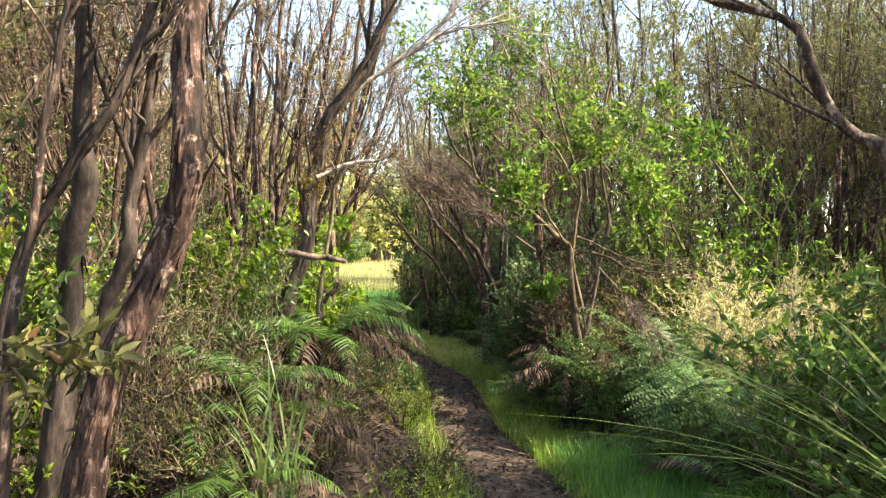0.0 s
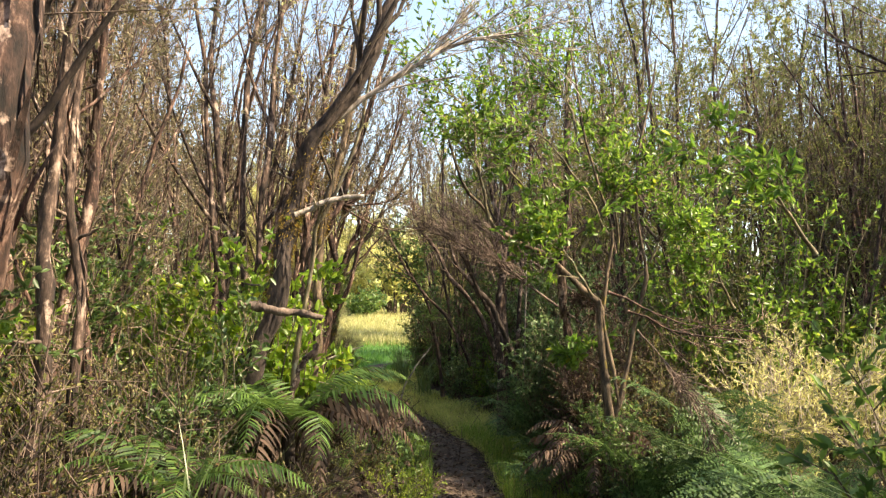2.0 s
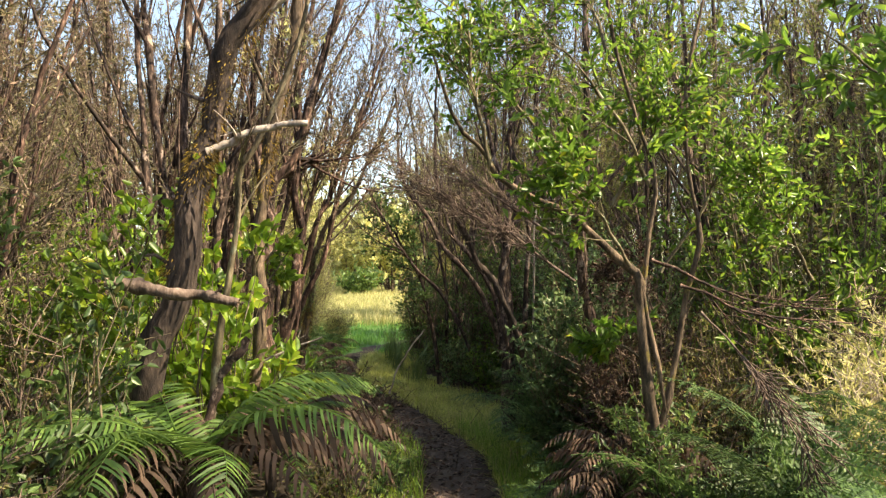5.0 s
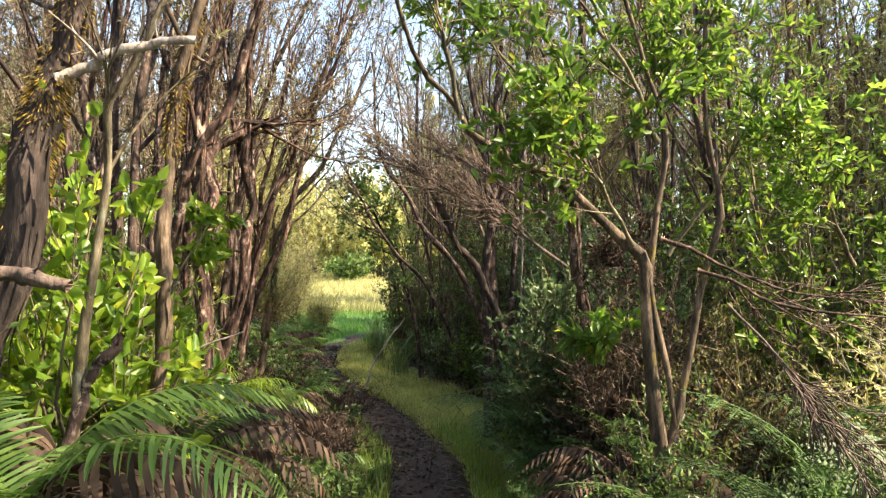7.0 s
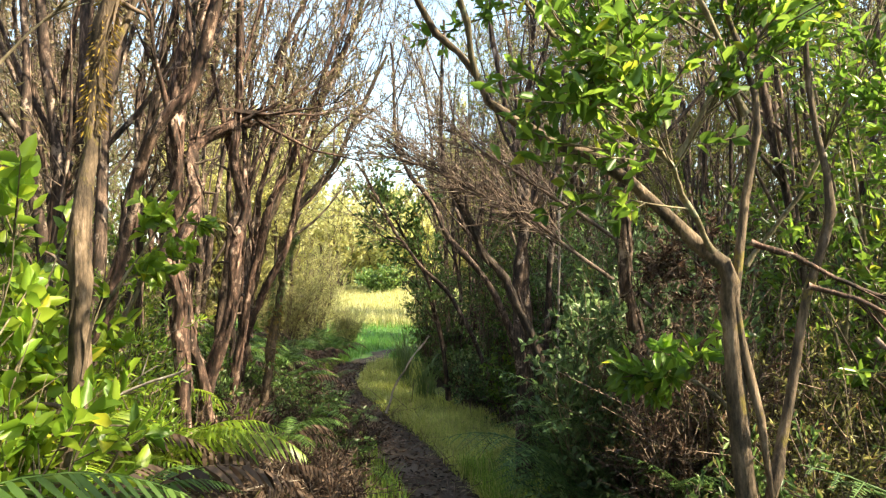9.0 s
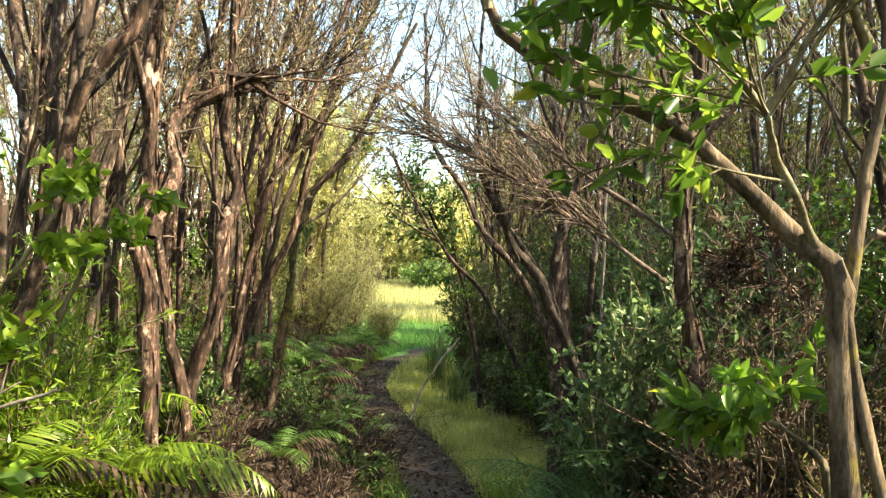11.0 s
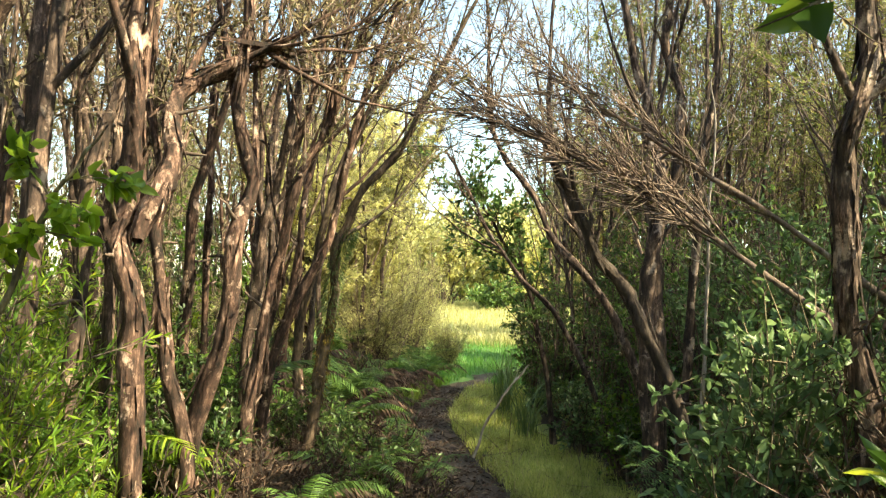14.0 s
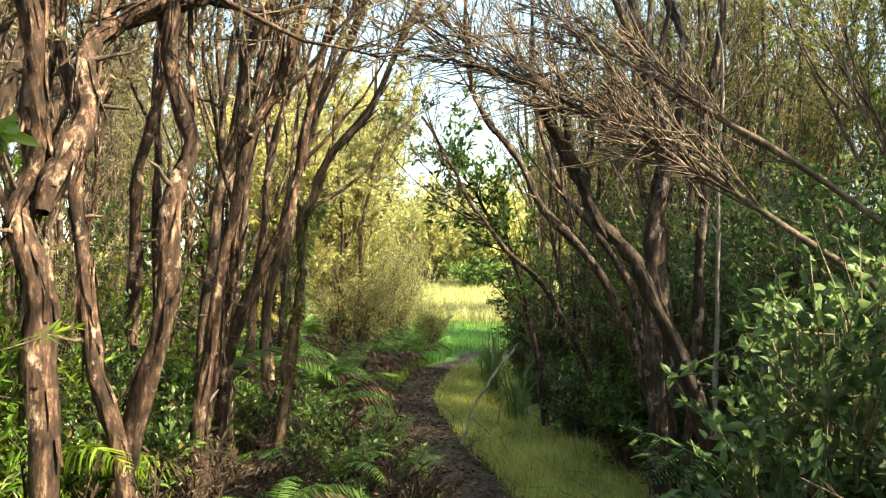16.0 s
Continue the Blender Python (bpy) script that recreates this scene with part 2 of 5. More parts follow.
def leaves(P, D, length, width, rng, up=0.6, fold=0.25):
    """Folded six-pointed leaves at P, pointing along D."""
    n = len(P)
    D = unit(D)
    N = unit(rng.normal(size=(n, 3)) * 0.7 + np.array([0, 0, up]))
    S = unit(np.cross(D, N))
    N = np.cross(S, D)
    L = (length * rng.uniform(0.7, 1.25, n))[:, None]
    W = (width * rng.uniform(0.75, 1.2, n))[:, None]
    droop = rng.uniform(-0.25, 0.05, n)[:, None] * L
    f = fold * W * N
    tip = P + D * L + N * droop
    l1, r1 = P + D * L * 0.33 + S * W * 0.5 + f, P + D * L * 0.33 - S * W * 0.5 + f
    l2, r2 = P + D * L * 0.7 + S * W * 0.36 + f + N * droop * 0.4, P + D * L * 0.7 - S * W * 0.36 + f + N * droop * 0.4
    V = np.stack([P, l1, l2, tip, r2, r1], 1).reshape(-1, 3)
    b = np.arange(n)[:, None] * 6
    return V, np.concatenate([b + np.array([[0, 1, 2, 3]]), b + np.array([[3, 4, 5, 0]])], 1).reshape(-1, 4)


def slivers(P, D, length, width, rng):
    """Fine flat leaflets, one quad each, pointed at the tip."""
    n = len(P)
    D = unit(D)
    S = unit(np.cross(D, rng.normal(size=(n, 3))))
    L = (length * rng.uniform(0.6, 1.3, n))[:, None]
    W = (width * rng.uniform(0.7, 1.3, n))[:, None]
    V = np.stack([P, P + D * L * 0.5 + S * W * 0.5, P + D * L, P + D * L * 0.5 - S * W * 0.5], 1).reshape(-1, 3)
    return V, (np.arange(n)[:, None] * 4 + np.arange(4)).reshape(-1, 4)


def blades(P, lean, height, width, rng, k=4, curl=1.0, drop=0.35):
    """Grass blades: tapering strips of k pieces that bend over towards lean."""
    n = len(P)
    H = (height * rng.uniform(0.55, 1.3, n))[:, None, None]
    s = np.linspace(0, 1, k + 1)[None, :, None]
    lz = np.concatenate([lean, np.zeros((n, 1))], 1)[:, None]
    c = P[:, None] + H * (s * np.array([0, 0, 1.0]) * (1 - drop * curl * s * np.linalg.norm(lz, axis=-1, keepdims=True)) + lz * s ** 2 * curl)
    side = unit(np.stack([-lean[:, 1], lean[:, 0], np.zeros(n)], 1) + 1e-4)[:, None]
    w = width * rng.uniform(0.7, 1.3, n)[:, None, None] * (1 - s ** 1.6 * 0.93)
    V = np.stack([c - side * w / 2, c + side * w / 2], 2).reshape(-1, 3)
    b = np.arange(n)[:, None, None] * 2 * (k + 1) + np.arange(k)[None, :, None] * 2
    return V, (b + np.array([0, 1, 3, 2])).reshape(-1, 4)


def spline(pts, k):
    """k points on a smooth line through pts."""
    p = np.asarray(pts, float)
    p = np.concatenate([[2 * p[0] - p[1]], p, [2 * p[-1] - p[-2]]])
    out = []
    for s in np.linspace(0, len(p) - 3 - 1e-6, k):
        i, f = int(s), s - int(s)
        a, b, c, d = p[i:i + 4]
        out.append(0.5 * (2 * b + (c - a) * f + (2 * a - 5 * b + 4 * c - d) * f * f + (3 * b - a - 3 * c + d) * f ** 3))
    return np.array(out)


def rough_trunk(line, r0, r1, rng, k=26, sides=12, knobs=0.16):
    """One stem with an uneven, fluted skin."""
    P = spline(line, k)
    P[1:-1] += rng.normal(size=(k - 2, 3)) * r0 * 0.10
    s = np.linspace(0, 1, k)
    for turns in (2.2, 4.7):
        P[:, :2] += (r0 * 1.5 / turns * np.sin(s * np.pi) ** 0.5)[:, None] * np.sin(s[:, None] * turns * 6.28 * rng.uniform(0.8, 1.2) + rng.uniform(0, 6.28, 2))
    R = r0 + (r1 - r0) * s
    for j in rng.integers(3, k - 3, 3):
        R[j] *= rng.uniform(1.12, 1.35)
    if line[0][2] < 0.3:
        R[0] *= 1.35
        R[1] *= 1.12
    else:
        R[:3] *= (0.55, 0.75, 0.9)
    V, F = tubes(P[None], R[None], sides)
    ring = V.reshape(k, sides, 3)
    lump = 1 + 0.10 * np.sin(np.arange(k) * rng.uniform(0.6, 1.1) + rng.uniform(0, 6))[:, None, None]
    flute = lump + knobs * rng.normal(size=(1, sides, 1)) * 0.35 + knobs * rng.normal(size=(k, sides, 1)) * 0.6
    ring = P[:, None] + (ring - P[:, None]) * flute
    return (ring.reshape(-1, 3), F), P, R


def streaks(tw, per, rng):
    """Hair-fine side twigs, flat ribbons."""
    b, d = tuft(tw, per, 0, 0, rng, 0.1, 0.45)
    return slivers(b, d + np.array([0, 0, 0.5]), 0.22, 0.0042, rng)


def bark_strips(P, R, n, rng, length=0.16):
    """Loose strips of bark that lift off the stem at one end."""
    i = rng.integers(1, len(P) - 2, n)
    d = unit(P[np.minimum(i + 1, len(P) - 1)] - P[i - 1])
    out = unit(np.cross(d, rng.normal(size=(n, 3))))
    side = np.cross(d, out)
    f = rng.uniform(0, 1, n)[:, None]
    base = P[i] * (1 - f) + P[i + 1] * f + out * R[i][:, None] * 1.02
    L = (length * rng.uniform(0.4, 1.4, n))[:, None] * np.where(rng.random(n) < 0.7, -1, 1)[:, None]
    lift = (rng.uniform(0.02, 0.22, n) * np.abs(L[:, 0]))[:, None]
    w = (rng.uniform(0.004, 0.012, n))[:, None]
    mid = base + d * L * 0.55 + out * lift * 0.3
    end = base + d * L + out * lift
    V = np.stack([base - side * w, base + side * w, mid + side * w * 0.9, mid - side * w * 0.9, end + side * w * 0.3, end - side * w * 0.3], 1).reshape(-1, 3)
    b = np.arange(n)[:, None] * 6
    return V, np.concatenate([b + np.array([[0, 1, 2, 3]]), b + np.array([[3, 2, 4, 5]])], 1).reshape(-1, 4)


# ---- the lie of the land ----
def path_x(y):
    return np.interp(y, [-12, 0, 3, 4.9, 6.8, 8.2, 9.5, 10.7, 11.8, 13, 14.3, 15.4, 16.7, 17.8, 19.1, 20.5, 22, 25, 32], [1.6, 0.75, 0.65, 0.55, 0.22, 0.15, 0.04, -0.32, -0.7, -1.2, -1.68, -1.97, -2.1, -2.2, -2.0, -1.8, -1.2, 1.0, 8.0])


def land(x, y):
    x, y = np.asarray(x, float), np.asarray(y, float)
    u = x - path_x(y)
    fade = np.clip((20.5 - y) / 3.5, 0, 1)
    left = np.clip((-u - 0.45) / 0.9, 0, 1)
    right = np.clip((u - 0.9) / 1.2, 0, 1)
    z = fade * (0.42 * left * left * (3 - 2 * left) + 0.16 * right * right * (3 - 2 * right))
    z = z + fade * 0.035 * (np.sin(x * 2.1 + y * 1.3) + np.sin(x * 3.7 - y * 2.9)) * np.clip((np.abs(u) - 0.3) / 0.5, 0, 1)
    z = z + 0.028 * np.clip(y - 22, 0, 40)
    return z + 0.012 * np.sin(x * 9 + 1.7 * y) * np.sin(y * 7.3)


def grade(lo, hi, step, far):
    core = np.arange(lo, hi + step / 2, step)
    outs = step * np.cumsum(1.35 ** np.arange(1, 40))
    outs = outs[outs < far]
    return np.concatenate([lo - outs[::-1], core, hi + outs])


gx, gy = grade(-8, 8, 0.14, 600), grade(-6, 24, 0.14, 600)
GX, GY = np.meshgrid(gx, gy)
GZ = land(GX, GY) - 0.01
nx = len(gx)
gi = (np.arange(len(gy) - 1)[:, None] * nx + np.arange(nx - 1)).ravel()
GF = np.stack([gi, gi + 1, gi + nx + 1, gi + nx], -1)
ground = new("ground", mesh_np("ground", np.stack([GX, GY, GZ], -1), GF, M_LITTER, True))
ground.data.materials.append(M_MEADOW)
ground.data.materials.append(M_GREEN)
gmid = GY.ravel()[gi]
ground.data.polygons.foreach_set("material_index", np.where(gmid > 27, 1, np.where(gmid > 18.2, 2, 0)).astype(np.int32))
tagged(ground, "dark litter-covered forest floor opening to a sunlit meadow", "ground", kind="structure")

py_ = np.arange(-8, 22.5, 0.1)
ps_ = np.linspace(-1, 1, 9)
hw = 0.31 + 0.05 * np.sin(py_ * 1.9) + 0.03 * np.sin(py_ * 5.1)
PX = path_x(py_)[:, None] + ps_[None] * hw[:, None]
ragged = np.random.default_rng(3)
PX += np.where(np.abs(ps_) > 0.7, 1.0, 0.0)[None] * ragged.normal(size=PX.shape) * 0.03
PX += 0.05 * np.sin(py_ * 3.3 + 1.0)[:, None]
PYY = np.broadcast_to(py_[:, None], PX.shape)
PZ = land(PX, PYY) + 0.006 - 0.03 * (np.abs(ps_) > 0.9) - 0.012 * (1 - ps_ ** 2)
pi_ = (np.arange(len(py_) - 1)[:, None] * 9 + np.arange(8)).ravel()
path = new("path", mesh_np("path", np.stack([PX, PYY, PZ], -1), np.stack([pi_, pi_ + 1, pi_ + 10, pi_ + 9], -1), M_PATH, True))
tagged(path, "narrow trodden brown earth walking path", "path", kind="structure")

vs_ = np.linspace(0.2, 1.6, 9)
vy_ = np.arange(2.0, 18.6, 0.12)
VX = path_x(vy_)[:, None] + vs_[None]
VY = np.broadcast_to(vy_[:, None], VX.shape)
VZ = land(VX, VY) - 0.004 - 0.04 * (np.abs(vs_ - 0.9) > 0.65) + 0.012 * np.sin(VX * 23) * np.sin(VY * 19)
vi_ = (np.arange(len(vy_) - 1)[:, None] * 9 + np.arange(8)).ravel()
tagged(new("verge", mesh_np("verge", np.stack([VX, VY, VZ], -1), np.stack([vi_, vi_ + 1, vi_ + 10, vi_ + 9], -1), M_TURF, True)), "mossy green turf verge beside the path", "ground", kind="structure")


# ---- slender trees of the stand ----
def limb_lines(P, R, n, rng, lo, spread, length):
    """Limbs that leave a stem at narrow angles and sweep upwards."""
    k = len(P)
    lines, rad = [], []
    for s in rng.uniform(lo, 0.98, n):
        i = min(int(s * (k - 1)), k - 2)
        d = unit(P[i + 1] - P[i])
        o = rng.normal(size=3)
        o[2] *= 0.3
        o = unit(o - d * (o @ d))
        L = length * rng.uniform(0.55, 1.2) * (1.15 - 0.5 * s)
        a = spread * rng.uniform(0.5, 1.4)
        t = np.linspace(0, 1, 7)[:, None]
        line = P[i] + d * t * L * math.cos(a) + o * (t - 0.3 * t * t) * L * math.sin(a) + np.array([0, 0, 1.0]) * t * t * L * 0.22 + rng.normal(size=(7, 3)) * 0.02 * t
        lines.append(line)
        rad.append(R[i] * 0.6 * (1 - 0.86 * t[:, 0]))
    return np.array(lines), np.array(rad)


def sprays(lines, per, length, rng, up=0.5, spread=0.8):
    """Thin twigs along limbs: centre lines of four points."""
    n, k, _ = lines.shape
    li = np.repeat(np.arange(n), per)
    s = rng.uniform(0.25, 1.0, len(li)) * (k - 1.001)
    i = s.astype(int)
    f = (s - i)[:, None]
    base = lines[li, i] * (1 - f) + lines[li, i + 1] * f
    d = unit(lines[li, i + 1] - lines[li, i])
    d = unit(d + rng.normal(size=d.shape) * spread + np.array([0, 0, up]))
    L = (length * rng.uniform(0.5, 1.3, len(li)))[:, None, None]
    t = np.linspace(0, 1, 4)[None, :, None]
    bend = rng.normal(size=d.shape)[:, None] * 0.18
    return base[:, None] + d[:, None] * t * L + bend * L * t * t


def tuft(tw, per, length, width, rng, start=0.3, spread=0.9):
    """Leaflets along twigs."""
    n = len(tw)
    ti = np.repeat(np.arange(n), per)
    s = rng.uniform(start, 1.0, len(ti)) * 2.999
    i = s.astype(int)
    f = (s - i)[:, None]
    base = tw[ti, i] * (1 - f) + tw[ti, i + 1] * f
    d = unit(tw[ti, -1] - tw[ti, 0]) + rng.normal(size=(len(ti), 3)) * spread
    return base, d


def slender_tree(name, label, seed, stems, height, r0, lean, bark, crown, leaf_n=24, twig_n=9, limbs=6, group="", lo=0.38, lines=None, leaf=(0.038, 0.010), strips=0, at_=(0, 0), twig_len=0.42, single=True):
    """A many-stemmed tree: each stem, its limbs, its twigs and its fine crown. lines: the stems' own courses in the world."""
    rng = np.random.default_rng(seed)
    ox, oy = at_
    root = thing(name, ox, oy, float(land(ox, oy)), label, "tree", group)
    off = np.array([ox, oy, float(land(ox, oy))])
    twig_v, leaf_v = [], []
    for j in range(len(lines) if lines else stems):
        if lines:
            ln, ra, rb = lines[j]
            ln = np.array(ln, float) - off
        else:
            a = rng.uniform(0, 2 * np.pi)
            h = height * rng.uniform(0.75, 1.1)
            out = lean * rng.uniform(0.3, 1.3)
            t = np.linspace(0, 1, 5)[:, None]
            ln = np.array([math.cos(a), math.sin(a), 0]) * (0.1 + out * h * t ** 1.4) + np.array([0, 0, 1.0]) * (t * h - 0.08) + rng.normal(size=(5, 3)) * 0.05 * h * 0.25 * t
            ra, rb = r0 * rng.uniform(0.7, 1.15), 0.009
        (v, f), P, R = rough_trunk(ln, ra, rb, rng, 22 if not strips else 34, 7 if not strips else 12)
        stem = part("stem", mesh_np("stem", v, f, bark, True), root)
        if strips:
            v, f = bark_strips(P, R, strips, rng)
            part("loose_bark", mesh_np("loose_bark", v, f, bark), stem, "peeling strips of stringy bark", "stuff")
            for i in rng.integers(5, 22, 3):
                o = unit(np.append(rng.normal(size=2), rng.uniform(-0.1, 0.9)))
                t = np.linspace(0, 1, 5)[:, None]
                q = P[i] + o * (R[i] * 0.6 + t * rng.uniform(0.05, 0.2)) + rng.normal(size=(5, 3)) * 0.004
                part("twig_stub", mesh_np("twig_stub", *tubes(q[None], (0.011 * (1 - 0.6 * t[:, 0]))[None], 6), M_TWIG, True), stem, "short snapped grey twig")
        if limbs:
            LL, LR = limb_lines(P, R, limbs, rng, lo, 0.55, height * 0.34)
            if single:
                each_tube("limb", LL, np.maximum(LR, 0.0035), 5, bark, root)
            else:
                twig_v.append(tubes(LL, np.maximum(LR, 0.0035), 4))
            tw = sprays(LL, twig_n, twig_len, rng)
            twig_v.append(tubes(tw[:, ::3] if not strips else tw, np.tile([0.0038, 0.0012] if not strips else [0.0038, 0.003, 0.0022, 0.0012], (len(tw), 1)), 3))
            twig_v.append(streaks(tw, 4, rng))
            b, d = tuft(tw, leaf_n, *leaf, rng)
            leaf_v.append(slivers(b, d, *leaf, rng))
    if twig_v:
        part("twig_spray", mesh_np("twig_spray", *join(twig_v), M_TWIG, False), root, kind="stuff")
        if leaf_n:
            part("crown", mesh_np("crown", *join(leaf_v), crown), root, "fine sparse olive-brown foliage", "stuff")
    return root


def moss(root, seed, mat, line, r, n, length):
    """Hanging moss tufts round a stretch of stem."""
    rng = np.random.default_rng(seed)
    off = np.array(root.matrix_basis.translation)
    P = spline(line, 12) - off
    i = rng.integers(0, 11, n)
    o = unit(rng.normal(size=(n, 3)) * np.array([1, 1, 0.35]))
    b = P[i] + (P[i + 1] - P[i]) * rng.random((n, 1)) + o * r * rng.uniform(0.8, 1.25, (n, 1))
    part("moss", mesh_np("moss", *slivers(b, o + np.array([0, 0, -0.9]), length, 0.0045, rng), mat), root, "hanging tufts of moss on the bark", "stuff")


# ---- shrubs ----
def shrub(name, label, seed, x, y, size, stems, twigs, per, leaf, leaf_m, stem_m, group="", z0=0.25, r=0.012, up=0.6, category="shrub", lift=0.0, twig_len=0.28, single=14):
    """A bush: stems from the base into a rounded body of size (rx, ry, height), twigs and broad leaves on them."""
    rng = np.random.default_rng(seed)
    zb = float(land(x, y)) + lift
    root = thing(name, x, y, zb, label, category, group)
    rx, ry, h = size
    a = rng.uniform(0, 2 * np.pi, stems)
    q = np.sqrt(rng.uniform(0.05, 1, stems))
    top = np.stack([rx * q * np.cos(a), ry * q * np.sin(a), h * rng.uniform(0.55, 1.0, stems) * (1.05 - 0.35 * q)], 1)
    t = np.linspace(0, 1, 7)[None, :, None]
    base = np.stack([rx * 0.25 * q * np.cos(a), ry * 0.25 * q * np.sin(a), np.full(stems, -0.05)], 1)
    L = base[:, None] * (1 - t) + top[:, None] * t
    L[:, :, :2] = base[:, None, :2] + (top - base)[:, None, :2] * t ** 1.5
    L += rng.normal(size=L.shape) * 0.03 * h * t * (1 - 0.5 * t)
    rr = r * rng.uniform(0.6, 1.3, (stems, 1)) * (1 - 0.8 * t[0, :, 0])
    each_tube("stem", L[:single], rr[:single], 5, stem_m, root)
    cut = L[:, int(z0 * 6):]
    tw = sprays(cut, twigs, twig_len, rng, 0.35, 0.9)
    tv = [tubes(tw[:, ::3], np.tile([0.0035, 0.0015], (len(tw), 1)), 3)]
    if stems > single:
        tv.append(tubes(L[single:], rr[single:] * 0.8, 4))
    part("twig_spray", mesh_np("twig_spray", *join(tv), stem_m), root, kind="stuff")
    b, d = tuft(tw, per, *leaf, rng, 0.2, 0.75)
    make = leaves(b, d, *leaf, rng, up) if leaf[1] > 0.009 else slivers(b, d, *leaf, rng)
    part("foliage", mesh_np("foliage", *make, leaf_m), root, kind="stuff")
    return root


# ---- ferns ----
def frond_mesh(name, L, pairs, arch, droop, wide, teeth, mat, seed, start=0.16, sag=0.2):
    """One frond along +x: midrib and leaflets in pairs, plain or cut into fine lobes."""
    rng = np.random.default_rng(seed)
    k = 14
    s = np.linspace(0, 1, k)
    ang = arch - (arch + droop) * s ** 1.15
    seg = L / (k - 1)
    rib = np.zeros((k, 3))
    rib[1:, 0] = np.cumsum(np.cos(ang[:-1]) * seg)
    rib[1:, 2] = np.cumsum(np.sin(ang[:-1]) * seg)
    rib[:, 1] += 0.03 * L * np.sin(s * 2.2)
    parts_ = [tubes(rib[None], (0.0045 * (1 - 0.8 * s))[None], 4)]
    c = np.linspace(start, 0.99, pairs)
    for sg in (-1, 1):
        cc = np.clip(c + rng.normal(size=pairs) * 0.004, 0, 0.995)
        i = (cc * (k - 1)).astype(int)
        f = (cc * (k - 1) - i)[:, None]
        b = rib[i] * (1 - f) + rib[np.minimum(i + 1, k - 1)] * f
        d = unit(rib[np.minimum(i + 1, k - 1)] - rib[np.maximum(i - 1, 0)])
        y = np.array([0, 1.0, 0]) * sg
        n = np.cross(d, y) * sg
        dirn = unit(y + d * 0.45 - np.abs(n) * 0.22 + rng.normal(size=(pairs, 3)) * 0.06)
        ln = wide * L * np.sin(np.pi * np.clip(0.22 + 0.78 * cc, 0, 1)) ** 0.8 * rng.uniform(0.85, 1.1, pairs)
        if not teeth:
            m = np.linspace(0, 1, 5)
            wv = 1 + 0.12 * np.sin(m[None] * 15 + rng.uniform(0, 6, (pairs, 1)))
            half = (0.31 / pairs) * L * (np.array([0.75, 1.0, 0.95, 0.7, 0.06])[None] * wv)[:, :, None] * (0.5 + 0.5 * (ln / ln.max()))[:, None, None]
            c_ = b[:, None] + dirn[:, None] * (m[None, :, None] * ln[:, None, None]) - np.array([0, 0, 1.0]) * (m[None, :, None] ** 2 * ln[:, None, None] * sag)
            c_ += d[:, None] * (m[None, :, None] ** 2 * ln[:, None, None] * 0.18)
            twist = unit(d + n * rng.normal(size=(pairs, 1)) * 0.3)[:, None]
            V = np.stack([c_ - twist * half, c_ + twist * half], 2).reshape(-1, 3)
            q = np.arange(pairs)[:, None, None] * 10 + np.arange(4)[None, :, None] * 2
            parts_.append((V, (q + np.array([0, 1, 3, 2])).reshape(-1, 4)))
        else:
            parts_.append(tubes(b[:, None] + dirn[:, None] * (np.array([0, 0.5, 0.97])[None, :, None] * ln[:, None, None]) - np.array([0, 0, 1.0]) * (np.array([0, 0.25, 0.94])[None, :, None] * ln[:, None, None] * 0.18), np.tile([0.0022, 0.0016, 0.0008], (pairs, 1)), 3))
            m = np.linspace(0.1, 0.98, teeth)
            P = b[:, None] + dirn[:, None] * (m[None, :, None] * ln[:, None, None]) - np.array([0, 0, 1.0]) * (m[None, :, None] ** 2 * ln[:, None, None] * 0.18)
            for t2 in (-1, 1):
                side = unit(d * t2 + dirn * 0.6)[:, None] * np.ones((1, teeth, 1)) + rng.normal(size=(pairs, teeth, 3)) * 0.12
                tl = (ln[:, None] * 0.22 * (1.03 - m[None] ** 1.3)).reshape(-1)
                pp, dd = P.reshape(-1, 3), unit(side.reshape(-1, 3))
                w = np.cross(np.broadcast_to(n[:, None], side.shape).reshape(-1, 3), dd)
                tl = np.maximum(tl, 0.006)[:, None]
                ww = np.repeat(ln / teeth, teeth)[:, None] * 0.34
                V = np.stack([pp - w * ww * 0.5, pp + dd * tl * 0.55 - w * ww, pp + dd * tl, pp + dd * tl * 0.45 + w * ww], 1).reshape(-1, 3)
                parts_.append((V, (np.arange(len(pp))[:, None] * 4 + np.arange(4)).reshape(-1, 4)))
    V, F = join(parts_)
    return mesh_np(name, V, F, mat)


FROND = {
    "green": [frond_mesh("frond", 1.0, 36, 0.95, 0.75 + 0.2 * i, 0.17, 0, M_FERN, i, 0.12, 0.3) for i in range(3)],
    "lime": [frond_mesh("frond", 1.0, 30, 0.85, 0.6 + 0.2 * i, 0.19, 0, M_FERN_LIME, i + 5, 0.12, 0.35) for i in range(3)],
    "blue": [frond_mesh("frond", 1.0, 15, 1.3, 0.3 + 0.2 * i, 0.25, 11, M_FERN_BLUE, i + 9, 0.36) for i in range(3)],
    "dead": [frond_mesh("frond", 1.0, 20, 0.75, 1.35, 0.10, 0, M_DEAD, i + 13, 0.1, 0.9) for i in range(3)],
}


